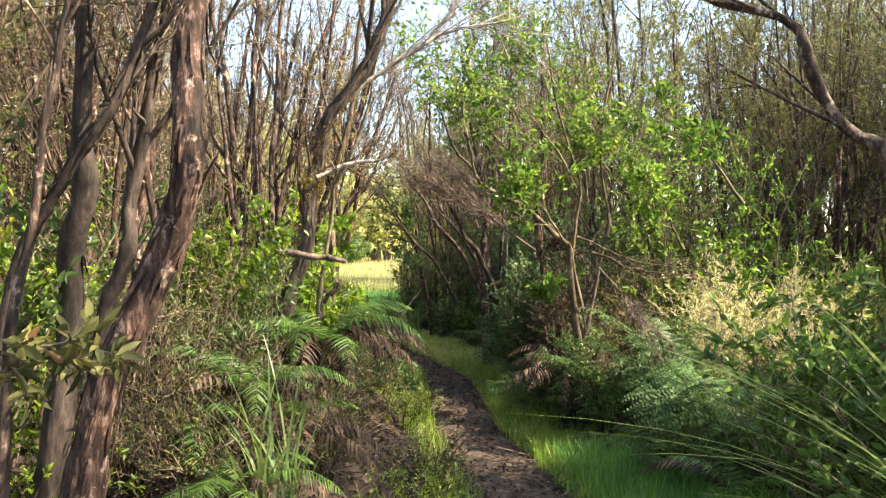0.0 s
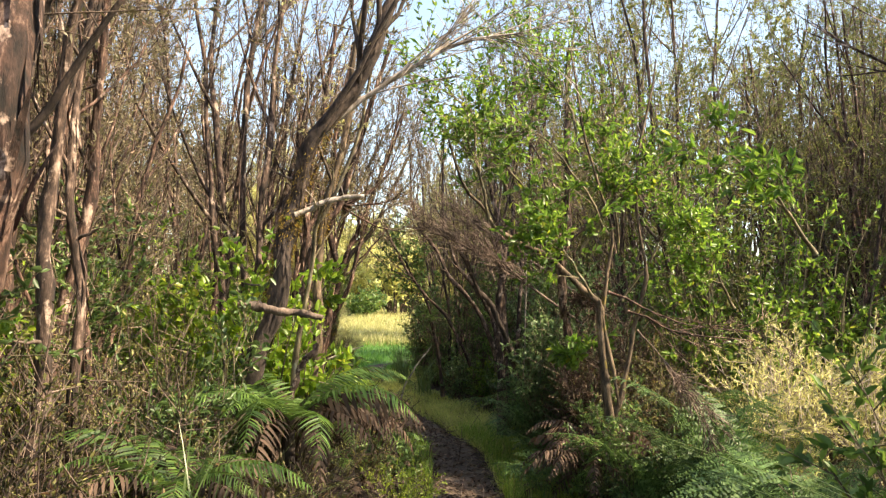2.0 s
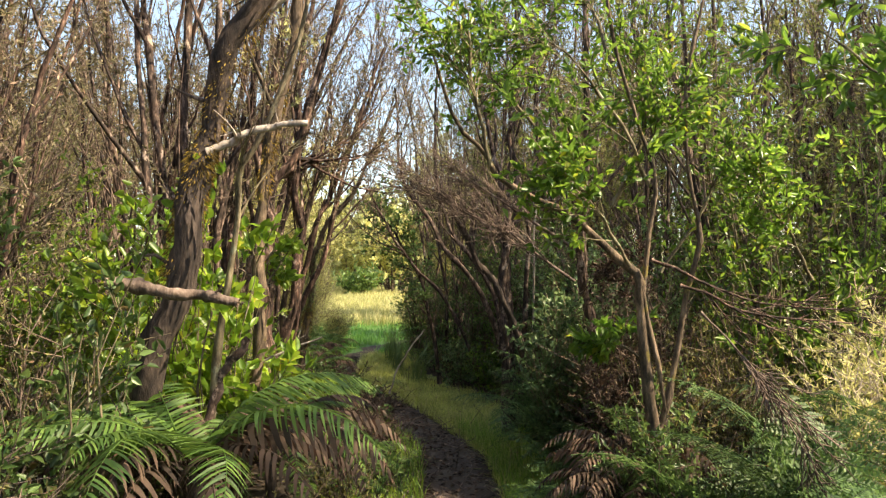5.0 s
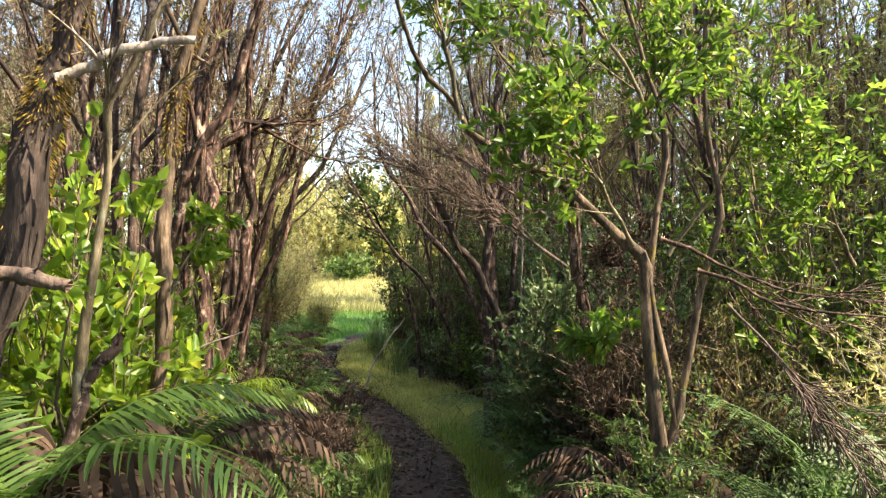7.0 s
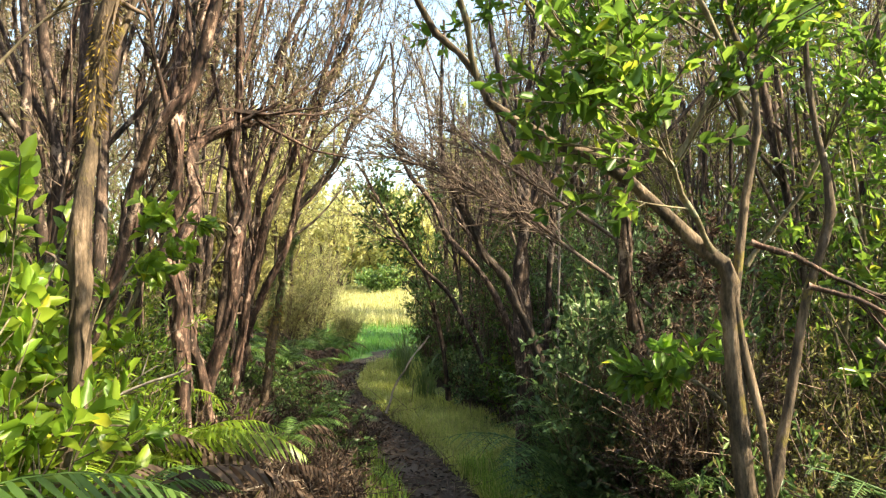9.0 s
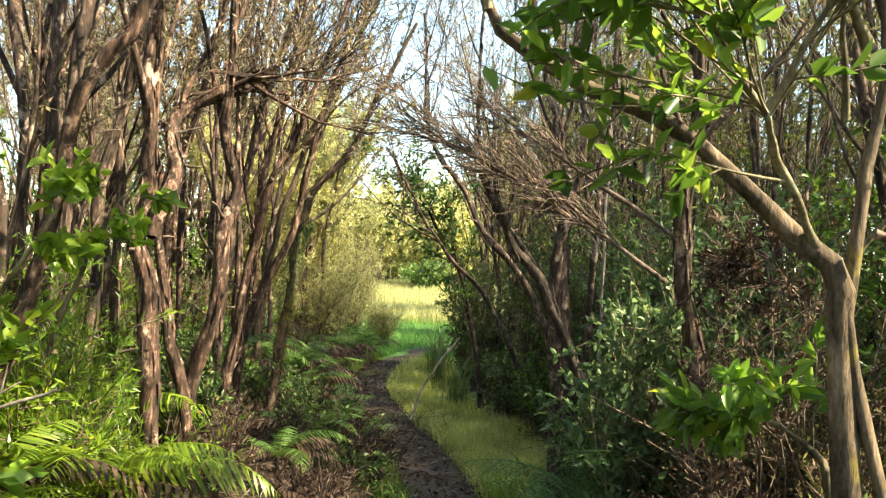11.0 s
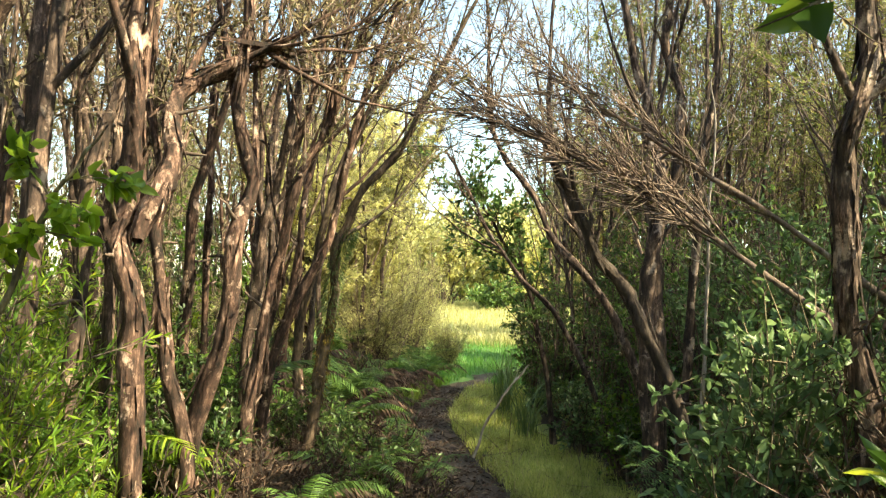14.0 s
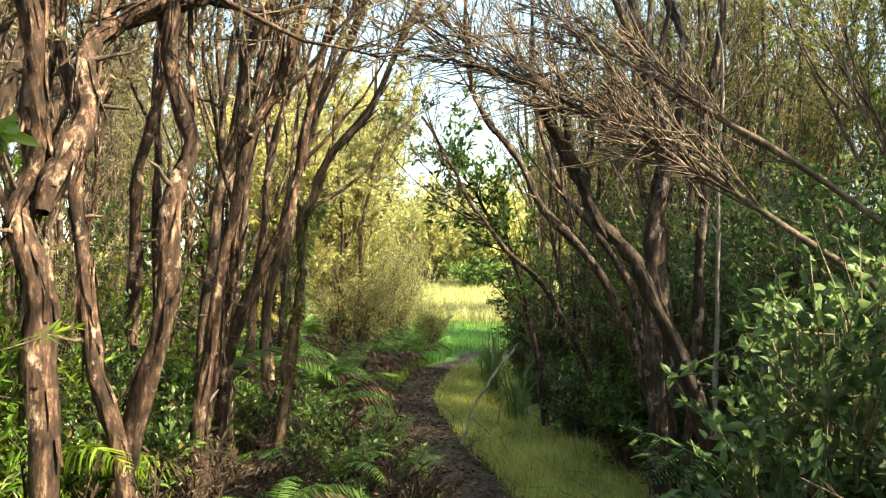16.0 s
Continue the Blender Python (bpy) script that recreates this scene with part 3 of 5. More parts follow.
def fern(label, seed, x, y, kind, n, length, group="", face=None, fan=360, lift=0.0, dead=0, steep=0.0):
    """A fern: a short stock and fronds that spring from it, each its own part."""
    rng = np.random.default_rng(seed)
    root = thing("fern", x, y, float(land(x, y)) + lift, label, "fern", group)
    stalked = kind == "blue"
    P = spline([(0, 0, -0.06 - lift), (0.01, 0, -lift * 0.5), (0, 0.01, 0.05)], 6)
    part("stock", mesh_np("stock", *tubes(P[None], np.full((1, 6), 0.03), 8), M_BARK_DARK, True), root)
    for j in range(n + dead):
        az = (face if face is not None else 0) + (rng.uniform(-fan / 2, fan / 2) if face is not None else j * 360 / max(n, 1) + rng.uniform(-18, 18))
        me = FROND["dead" if j >= n else kind][int(rng.integers(0, 3))]
        ob = part("frond", me, root, "withered brown hanging frond" if j >= n and kind != "dead" else "")
        L = length * rng.uniform(0.7, 1.15)
        ox, oy = rng.normal(size=2) * (0.14 if stalked else 0.0)
        if stalked and j < n:
            L *= 0.85 + 0.5 * lift + 0.35 * rng.random()
        ob.matrix_basis = pose(ox, oy, -lift - 0.02 if stalked else 0.02, 0, 0, az) @ pose(0, 0, 0, rng.uniform(-18, 18), -steep + rng.uniform(-14, 16), 0) @ Matrix.Scale(L, 4)
    return root


# ---- trees beside the path ----
slender_tree("tree", "leaning dark tree with peeling stringy bark beside path", 11, 1, 4.2, 0.07, 0, M_BARK_RED, M_CROWN, 26, 10, 7, "", 0.55,
             [(((-1.42, 2.5, 0.1), (-1.22, 2.53, 0.82), (-0.95, 2.53, 1.73), (-0.81, 2.53, 2.5), (-0.70, 2.6, 3.4), (-0.75, 2.7, 4.6)), 0.068, 0.03)], strips=420, at_=(-1.42, 2.5))
slender_tree("tree", "group of dark stems with shaggy bark and thin limbs", 12, 1, 4.2, 0.06, 0, M_BARK_DARK, M_CROWN, 26, 10, 6, "", 0.5,
             [(((-1.66, 3.0, 0.1), (-1.58, 3.0, 0.83), (-1.45, 3.0, 1.74), (-1.48, 3.0, 2.31), (-1.45, 3.0, 3.4), (-1.5, 3.1, 4.6)), 0.062, 0.02),
              (((-1.6, 3.2, 0.1), (-1.47, 3.2, 1.26), (-1.35, 3.2, 1.75), (-1.2, 3.2, 2.58), (-1.0, 3.2, 3.6)), 0.042, 0.016),
              (((-1.7, 2.8, 0.1), (-1.67, 2.8, 1.4), (-1.46, 2.8, 1.84), (-1.29, 2.8, 2.12), (-1.09, 2.8, 2.6), (-0.95, 2.9, 3.3)), 0.026, 0.012)], strips=90, at_=(-1.6, 3.0))
slender_tree("tree", "young thin-stemmed tree with sparse leaves", 13, 1, 3.4, 0.02, 0, M_BARK, M_CROWN, 26, 10, 6, "", 0.5,
             [(((-1.55, 2.6, 0.1), (-1.52, 2.6, 1.2), (-1.41, 2.6, 2.01), (-1.3, 2.6, 2.5), (-1.15, 2.6, 3.3)), 0.02, 0.008)], at_=(-1.55, 2.6))
leaning = slender_tree("tree", "leaning mossy tree forking into bleached bare branches", 14, 1, 4.4, 0.07, 0, M_BARK_DARK, M_CROWN, 26, 10, 5, "", 0.6,
             [(((-1.25, 5.4, 0.2), (-1.12, 5.45, 1.2), (-1.03, 5.5, 1.8), (-0.93, 5.5, 2.25), (-0.75, 5.5, 2.75), (-0.47, 5.5, 3.25), (-0.1, 5.6, 4.2)), 0.062, 0.03)], strips=160, at_=(-1.25, 5.4))
lichened = slender_tree("tree", "slim tree with pale stem and yellow lichen", 15, 1, 4.0, 0.035, 0, M_BARK_MOSS, M_CROWN_SUNLIT, 26, 10, 6, "", 0.5,
             [(((-1.1, 6.4, 0.1), (-0.97, 6.4, 1.3), (-0.94, 6.4, 2.07), (-0.86, 6.4, 2.6), (-0.7, 6.4, 3.6), (-0.6, 6.4, 4.4)), 0.036, 0.012)], strips=50, at_=(-1.1, 6.4))
slender_tree("tree", "smooth leaning reddish-brown tree beside the ferns", 26, 1, 4.0, 0.034, 0, M_BARK_RED, M_CROWN, 20, 8, 4, "", 0.65,
             [(((-1.75, 7.15, 0.15), (-1.52, 7.2, 0.9), (-1.34, 7.2, 1.42), (-1.21, 7.2, 1.85), (-1.06, 7.2, 2.29), (-0.88, 7.2, 2.7), (-0.55, 7.3, 3.9)), 0.036, 0.018)], strips=40, at_=(-1.75, 7.15))
slender_tree("tree", "crooked forked tree with reddish peeling bark beside path", 21, 1, 4.2, 0.05, 0, M_BARK_RED, M_CROWN, 26, 10, 7, "arching trees along the path", 0.5,
             [(((-1.38, 8.2, 0.15), (-1.40, 8.2, 1.37), (-1.46, 8.2, 1.8), (-1.47, 8.2, 2.1), (-1.43, 8.2, 2.55), (-1.3, 8.2, 3.6), (-1.2, 8.2, 4.4)), 0.05, 0.016),
              (((-1.41, 8.2, 1.75), (-1.42, 8.35, 2.05), (-1.46, 8.6, 2.45), (-1.25, 8.7, 2.64), (-1.12, 8.74, 2.67)), 0.042, 0.02)], strips=130, at_=(-1.38, 8.2))
slender_tree("tree", "slim tree with reddish peeling bark beside path", 22, 1, 4.2, 0.04, 0, M_BARK_RED, M_CROWN, 26, 10, 6, "arching trees along the path", 0.5,
             [(((-1.36, 8.6, 0.15), (-1.42, 8.6, 0.85), (-1.53, 8.6, 1.5), (-1.62, 8.6, 1.95), (-1.66, 8.6, 2.5), (-1.6, 8.6, 4.0)), 0.038, 0.012),
              (((-1.46, 8.7, 0.15), (-1.45, 8.7, 0.74), (-1.3, 8.7, 1.61), (-1.21, 8.7, 2.03), (-1.3, 8.7, 2.5), (-1.25, 8.7, 3.3), (-1.1, 8.7, 4.4)), 0.048, 0.014)], strips=110, at_=(-1.42, 8.65))
slender_tree("tree", "slender tree arching over the path with peeling bark", 23, 1, 4.4, 0.034, 0, M_BARK_RED, M_CROWN, 26, 10, 7, "arching trees along the path", 0.5,
             [(((-1.48, 9.2, 0.15), (-1.41, 9.2, 1.17), (-1.28, 9.2, 1.9), (-1.1, 9.2, 2.32), (-0.95, 9.2, 2.8), (-0.6, 9.3, 3.8)), 0.034, 0.011),
              (((-1.6, 9.6, 0.15), (-1.52, 9.6, 1.03), (-1.32, 9.6, 1.57), (-1.17, 9.6, 2.08), (-0.98, 9.6, 2.75), (-0.65, 9.7, 3.8)), 0.034, 0.011),
              (((-1.55, 9.4, 0.15), (-1.5, 9.45, 1.1), (-1.38, 9.4, 1.8), (-1.3, 9.4, 2.4), (-1.1, 9.4, 3.4)), 0.026, 0.01)], strips=80, at_=(-1.5, 9.4))
mossy = slender_tree("tree", "mossy slender tree arching over the path", 24, 1, 4.4, 0.04, 0, M_BARK_MOSS, M_CROWN, 26, 10, 6, "arching trees along the path", 0.5,
             [(((-1.66, 10.5, 0.15), (-1.58, 10.5, 1.06), (-1.49, 10.5, 1.76), (-1.33, 10.5, 2.2), (-1.0, 10.5, 2.75), (-0.6, 10.6, 3.6)), 0.042, 0.012),
              (((-1.95, 10.9, 0.15), (-1.9, 10.9, 1.2), (-1.75, 10.9, 2.1), (-1.4, 10.9, 3.0), (-1.0, 10.9, 3.9)), 0.036, 0.012)], strips=80, at_=(-1.7, 10.6))
slender_tree("tree", "slender tree with brown bark among ferns", 25, 1, 4.4, 0.04, 0, M_BARK, M_CROWN, 26, 10, 6, "arching trees along the path", 0.5,
             [(((-2.66, 9.5, 0.2), (-2.69, 9.5, 1.6), (-2.76, 9.5, 2.2), (-2.7, 9.5, 3.0), (-2.5, 9.5, 4.2)), 0.034, 0.012),
              (((-2.1, 9.0, 0.2), (-2.15, 9.0, 1.4), (-2.1, 9.0, 2.3), (-1.95, 9.0, 4.2)), 0.03, 0.012)], strips=60, at_=(-2.4, 9.3))
slender_tree("tree", "dark broken leaning trunk in the thicket", 31, 1, 2.0, 0.05, 0, M_BARK_DARK, M_DARKLEAF, 0, 4, 2, "", 0.7,
             [(((0.98, 9.5, 0.1), (0.62, 9.42, 1.25), (0.37, 9.4, 1.68), (0.2, 9.4, 1.98), (0.05, 9.4, 2.27)), 0.034, 0.022)], strips=60, at_=(0.72, 9.45))
slender_tree("tree", "tall slender tree with several upright stems in the thicket", 32, 1, 4.6, 0.04, 0, M_BARK, M_CROWN, 14, 9, 5, "", 0.5,
             [(((0.6, 10.0, 0.1), (0.53, 10, 1.67), (0.62, 10, 2.26), (0.52, 10, 2.65), (0.38, 10, 3.2), (0.25, 10, 4.4)), 0.045, 0.012),
              (((0.66, 10.2, 0.1), (0.6, 10.2, 1.68), (0.66, 10.2, 2.26), (0.71, 10.2, 2.8), (0.64, 10.2, 3.3), (0.7, 10.2, 4.5)), 0.04, 0.012),
              (((0.75, 10.3, 0.1), (0.8, 10.3, 1.6), (0.9, 10.3, 2.8), (0.95, 10.3, 4.3)), 0.03, 0.01)], strips=70, at_=(0.66, 10.15))
slender_tree("tree", "upright tree with shaggy pale brown bark in the thicket", 33, 1, 4.4, 0.05, 0, M_BARK, M_CROWN, 14, 9, 5, "", 0.55,
             [(((1.16, 8.35, 0.1), (1.12, 8.3, 1.3), (1.08, 8.25, 2.0), (1.1, 8.25, 2.6), (1.12, 8.3, 4.2)), 0.046, 0.018)], strips=320, at_=(1.16, 8.35))
slender_tree("tree", "slender trees leaning over the path from the thicket", 34, 1, 4.2, 0.035, 0, M_BARK, M_CROWN, 14, 9, 5, "", 0.5,
             [(((0.8, 11.6, 0.1), (0.4, 11.5, 1.4), (-0.07, 11.5, 2.03), (-0.37, 11.5, 2.49), (-0.6, 11.5, 2.95), (-0.7, 11.5, 4.0)), 0.036, 0.012),
              (((0.85, 12, 0.1), (0.45, 12, 1.6), (-0.15, 12, 2.6), (-0.2, 12, 4.4)), 0.034, 0.012),
              (((0.45, 12.6, 0.1), (-0.05, 12.5, 1.31), (-0.58, 12.5, 1.86), (-0.9, 12.5, 2.4), (-1.22, 12.5, 2.93)), 0.026, 0.01)], strips=50, at_=(0.1, 12.0))
moss(leaning, 501, M_MOSS, ((-1.06, 5.49, 1.6), (-1.0, 5.5, 1.95), (-0.95, 5.5, 2.18)), 0.052, 2600, 0.026)
moss(leaning, 505, M_MOSS, ((-0.95, 5.5, 2.15), (-0.85, 5.5, 2.5), (-0.7, 5.5, 2.85)), 0.046, 900, 0.022)
moss(lichened, 502, M_MOSS, ((-0.94, 6.4, 2.1), (-0.9, 6.4, 2.4), (-0.84, 6.4, 2.7)), 0.03, 900, 0.025)
moss(mossy, 503, M_DARKLEAF, ((-1.55, 10.5, 1.3), (-1.49, 10.5, 1.76), (-1.4, 10.5, 2.0)), 0.044, 1800, 0.045)
moss(mossy, 504, M_MOSS, ((-1.6, 10.5, 0.8), (-1.55, 10.5, 1.2), (-1.53, 10.5, 1.4)), 0.042, 700, 0.03)


# branch hanging in from above near the start
def dead_branch(name, label, seed, line, r0, r1, side_n, side_len, fine, mat, spread=0.45, droop=0.0, category="branch", crown=None):
    rng = np.random.default_rng(seed)
    p0 = line[0]
    root = thing(name, *p0, label, category)
    ln = np.array(line, float) - np.array(p0)
    (v, f), P, R = rough_trunk(ln, r0, r1, rng, 24, 8, 0.12)
    part("main_stem", mesh_np("main_stem", v, f, mat, True), root)
    k = len(P)
    s = rng.uniform(0.25, 0.98, side_n)
    i = (s * (k - 1.001)).astype(int)
    d = unit(P[i + 1] - P[i])
    o = unit(rng.normal(size=(side_n, 3)) + np.array([0, 0, -droop]))
    dd = unit(d + o * spread)
    t = np.linspace(0, 1, 7)[None, :, None]
    L = (side_len * rng.uniform(0.5, 1.2, side_n))[:, None, None]
    SL = P[i][:, None] + dd[:, None] * t * L + rng.normal(size=(side_n, 1, 3)) * 0.12 * L * t * t
    each_tube("side_branch", SL, np.maximum(R[i][:, None] * 0.45 * (1 - 0.75 * t[0, :, 0]), 0.002), 5, mat, root)
    tw = sprays(SL, fine, side_len * 0.4, rng, 0.0, 0.45)
    part("twig_spray", mesh_np("twig_spray", *tubes(tw, np.tile([0.0034, 0.0028, 0.0021, 0.0012], (len(tw), 1)), 3), mat), root, kind="stuff")
    if crown:
        b, d2 = tuft(tw, crown[1], *crown[2], rng, 0.1, 0.9)
        part("foliage", mesh_np("foliage", *leaves(b, d2, *crown[2], rng), crown[0]), root, kind="stuff")
    return root


dead_branch("branch", "crooked grey-brown bough hanging across from a tree", 41, ((2.05, 3.1, 1.3), (1.79, 3.0, 1.99), (1.66, 3, 2.13), (1.5, 3, 2.36), (1.38, 3, 2.56), (1.11, 3.0, 2.66), (0.9, 3.0, 2.75)), 0.034, 0.014, 8, 0.5, 5, M_BARK)
dead_branch("branch", "bleached bare branch fanning out from the leaning tree", 42, ((-0.76, 5.5, 2.72), (-0.5, 5.5, 2.92), (-0.2, 5.5, 3.14), (0.1, 5.5, 3.27), (0.45, 5.5, 3.33)), 0.022, 0.006, 24, 0.6, 7, M_TWIG_PALE, 0.35)
dead_branch("branch", "bleached bare limb forking from the leaning tree", 421, ((-0.93, 5.5, 2.18), (-0.8, 5.5, 2.24), (-0.66, 5.5, 2.29), (-0.51, 5.5, 2.3)), 0.017, 0.012, 3, 0.25, 2, M_TWIG_PALE, 0.5)
dead_branch("branch", "pale bare stem rising beside the leaning tree", 422, ((-1.0, 5.75, 0.5), (-0.93, 5.7, 1.4), (-0.83, 5.62, 2.04), (-0.74, 5.6, 2.26), (-0.56, 5.6, 2.75), (-0.44, 5.6, 3.4)), 0.017, 0.008, 6, 0.4, 4, M_BARK_PALE, 0.4)
dead_branch("branch", "broken bleached branch stub on the leaning tree", 43, ((-1.12, 5.04, 1.64), (-1.0, 5.07, 1.62), (-0.88, 5.1, 1.6), (-0.77, 5.1, 1.59), (-0.67, 5.1, 1.565)), 0.024, 0.016, 2, 0.12, 1, M_TWIG)
dead_branch("branch", "dead branch with a fan of fine bare twigs", 44, ((1.6, 9.25, 1.3), (1.2, 9.22, 1.6), (0.85, 9.2, 1.84), (0.61, 9.2, 2.03), (0.32, 9.2, 2.18), (0.05, 9.2, 2.32), (-0.19, 9.2, 2.44), (-0.5, 9.2, 2.66)), 0.016, 0.004, 60, 0.55, 11, M_TWIG, 0.3)
dead_branch("branch", "dead branch with a fan of fine bare twigs", 45, ((1.6, 9.4, 1.6), (1.0, 9.35, 2.05), (0.6, 9.3, 2.3), (0.3, 9.3, 2.5), (0.0, 9.3, 2.75)), 0.016, 0.004, 30, 0.45, 9, M_TWIG, 0.4)
dead_branch("sapling", "pale dead sapling with thin forked twigs", 46, ((0.87, 10.1, 0.1), (0.86, 10.1, 1.2), (0.87, 10.1, 1.92), (0.9, 10.1, 2.48), (0.87, 10.1, 2.85)), 0.012, 0.004, 9, 0.34, 3, M_TWIG_PALE, 1.2, category="sapling")

# broadleaf tree whose limbs arch over the path
slender_tree("broadleaf_tree", "broadleaf tree with pale limbs arching over the path", 51, 1, 3.2, 0.04, 0, M_BARK_MOSS, M_BRIGHT, 0, 3, 0, "", 0.5,
             [(((1.32, 6.8, 0.05), (1.24, 6.75, 0.8), (1.18, 6.7, 1.44), (1.14, 6.7, 1.63), (0.98, 6.7, 1.78), (0.75, 6.7, 2.03), (0.46, 6.7, 2.17), (0.26, 6.7, 2.37), (0.08, 6.7, 2.57), (-0.05, 6.65, 3.0)), 0.04, 0.007),
              (((1.25, 6.76, 0.7), (1.37, 6.8, 1.2), (1.5, 6.8, 1.8), (1.45, 6.8, 2.6), (1.6, 6.8, 3.6)), 0.022, 0.007),
              (((1.3, 6.75, 0.9), (1.18, 6.7, 1.6), (1.22, 6.7, 2.2), (1.05, 6.7, 2.9), (0.9, 6.7, 3.7)), 0.018, 0.006)], at_=(1.32, 6.8))


def leafy_bough(label, seed, line, side_n, side_len, per, leaf, mat, r0=0.012, stem=None, spread=0.8):
    return dead_branch("leafy_branch", label, seed, line, r0, 0.003, side_n, side_len, 5, stem or M_BARK_PALE, spread, 0.1, "branch", (mat, per, leaf))


G = "bright green broadleaf branch in sun above the path"
leafy_bough(G, 61, ((1.1, 6.7, 1.7), (0.95, 6.5, 1.9), (0.8, 6.3, 2.05), (0.7, 6.2, 2.2)), 24, 0.47, 8, (0.058, 0.027), M_BRIGHT)
leafy_bough(G, 62, ((1.2, 6.7, 2.2), (1.0, 6.5, 2.5), (0.75, 6.4, 2.8), (0.5, 6.4, 3.0)), 14, 0.5, 7, (0.05, 0.021), M_BRIGHT)
leafy_bough(G, 63, ((0.3, 6.7, 2.3), (0.2, 6.6, 2.7), (0.15, 6.6, 3.1), (-0.1, 6.6, 3.3)), 26, 0.54, 8, (0.05, 0.021), M_BRIGHT)
leafy_bough(G, 64, ((1.45, 7.5, 2.2), (1.4, 7.4, 2.6), (1.3, 7.3, 2.9), (1.2, 7.2, 3.2)), 20, 0.61, 7, (0.05, 0.021), M_BRIGHT)
leafy_bough(G, 65, ((1.5, 7.6, 1.7), (1.75, 7.5, 2.1), (1.9, 7.4, 2.5), (2.0, 7.3, 2.9)), 14, 0.61, 7, (0.05, 0.021), M_BRIGHT)
leafy_bough(G, 66, ((1.0, 6.7, 2.9), (0.9, 6.9, 3.3), (0.7, 7.1, 3.6), (0.5, 7.2, 3.9)), 30, 0.61, 8, (0.05, 0.021), M_BRIGHT)

for i, (x, y, z, w) in enumerate(((1.05, 7.0, 2.35, 0.3), (0.75, 7.3, 2.7, -0.5), (2.3, 7.1, 1.9, -0.4))):
    leafy_bough(G, 640 + i, ((x, y, z - 0.25), (x + w * 0.4, y - 0.1, z), (x + w * 0.8, y - 0.15, z + 0.2), (x + w, y - 0.2, z + 0.4)), 24, 0.42, 8, (0.056, 0.025), M_BRIGHT)
leafy_bough("green broadleaf sprig hanging in sun", 68, ((2.3, 5.7, 2.0), (2.0, 5.5, 2.3), (1.75, 5.4, 2.5), (1.55, 5.4, 2.65)), 11, 0.42, 8, (0.07, 0.03), M_BRIGHT)
for i, (x, y, z) in enumerate(((1.6, 8.05, 1.3),)):
    dead_branch("branch", "withered branch with hanging brown dead leaves", 680 + i, ((x, y, z), (x - 0.13, y - 0.1, z + 0.28), (x - 0.28, y - 0.15, z + 0.45), (x - 0.42, y - 0.2, z + 0.48)), 0.008, 0.003, 14, 0.3, 6, M_TWIG, 0.9, 0.7, "branch", (M_DEAD, 12, (0.04, 0.012)))
leafy_bough("green broadleaf sprig hanging in shade", 69, ((1.34, 7.1, 0.9), (1.25, 7.15, 1.15), (1.1, 7.2, 1.25), (0.92, 7.2, 1.28)), 8, 0.22, 6, (0.085, 0.032), M_BRIGHT)
leafy_bough("glossy green broadleaf sprig beside the path", 70, ((-1.45, 7.5, 1.2), (-1.3, 7.5, 1.6), (-1.15, 7.48, 1.85), (-1.0, 7.45, 2.0)), 6, 0.16, 5, (0.06, 0.036), M_LIME)
leafy_bough("glossy green broadleaf sprig beside the path", 711, ((-1.3, 6.8, 1.0), (-1.15, 6.8, 1.4), (-1.0, 6.8, 1.65), (-0.9, 6.8, 1.8)), 6, 0.16, 5, (0.06, 0.036), M_LIME)
leafy_bough("dull green broadleaf sprig by the dark trunk", 712, ((-1.35, 1.95, 1.0), (-1.2, 1.95, 1.25), (-1.08, 1.9, 1.38), (-0.92, 1.9, 1.42)), 8, 0.16, 4, (0.065, 0.024), M_SCRUB)
dead_branch("branch", "reddish dead branch lying through the thicket", 47, ((1.2, 6.65, 1.76), (1.34, 6.6, 1.7), (1.55, 6.6, 1.6), (1.8, 6.6, 1.52), (2.3, 6.6, 1.48)), 0.010, 0.004, 9, 0.42, 5, M_BARK_RED, 0.5)
dead_branch("branch", "reddish dead branch lying through the thicket", 48, ((1.3, 6.45, 1.62), (1.44, 6.4, 1.57), (1.67, 6.4, 1.47), (2.2, 6.4, 1.42)), 0.009, 0.004, 9, 0.4, 5, M_BARK_RED, 0.5)
dead_branch("branch", "dry bleached brush hanging down to the ferns", 49, ((1.25, 5.95, 1.5), (1.36, 5.87, 1.36), (1.48, 5.8, 1.2), (1.6, 5.75, 1.0), (1.72, 5.7, 0.65)), 0.005, 0.002, 26, 0.28, 9, M_TWIG, 0.3, 0.5)
dead_branch("branch", "broken bleached stem leaning out of the ferns", 401, ((-1.12, 5.7, 0.35), (-1.0, 5.7, 1.0), (-0.91, 5.7, 1.23), (-0.81, 5.7, 1.39)), 0.026, 0.017, 2, 0.15, 1, M_BARK)
dead_branch("stick", "long thin bleached stick lying across the ferns", 402, ((-1.5, 6.4, 0.7), (-1.12, 6.4, 1.09), (-0.88, 6.4, 1.23), (-0.61, 6.4, 1.34)), 0.008, 0.004, 2, 0.2, 1, M_TWIG_PALE, category="stick")
dead_branch("stick", "small forked bleached stick on the leaf litter", 403, ((-1.15, 8.2, 0.42), (-0.97, 8.2, 0.46), (-0.8, 8.2, 0.5)), 0.008, 0.004, 3, 0.14, 1, M_TWIG_PALE, category="stick")
dead_branch("stick", "pale dead stick leaning on the grass verge", 404, ((-0.85, 12.5, 0.1), (-0.73, 12.5, 0.44), (-0.56, 12.5, 0.72), (-0.37, 12.5, 0.97)), 0.012, 0.008, 1, 0.1, 1, M_TWIG_PALE, category="stick")

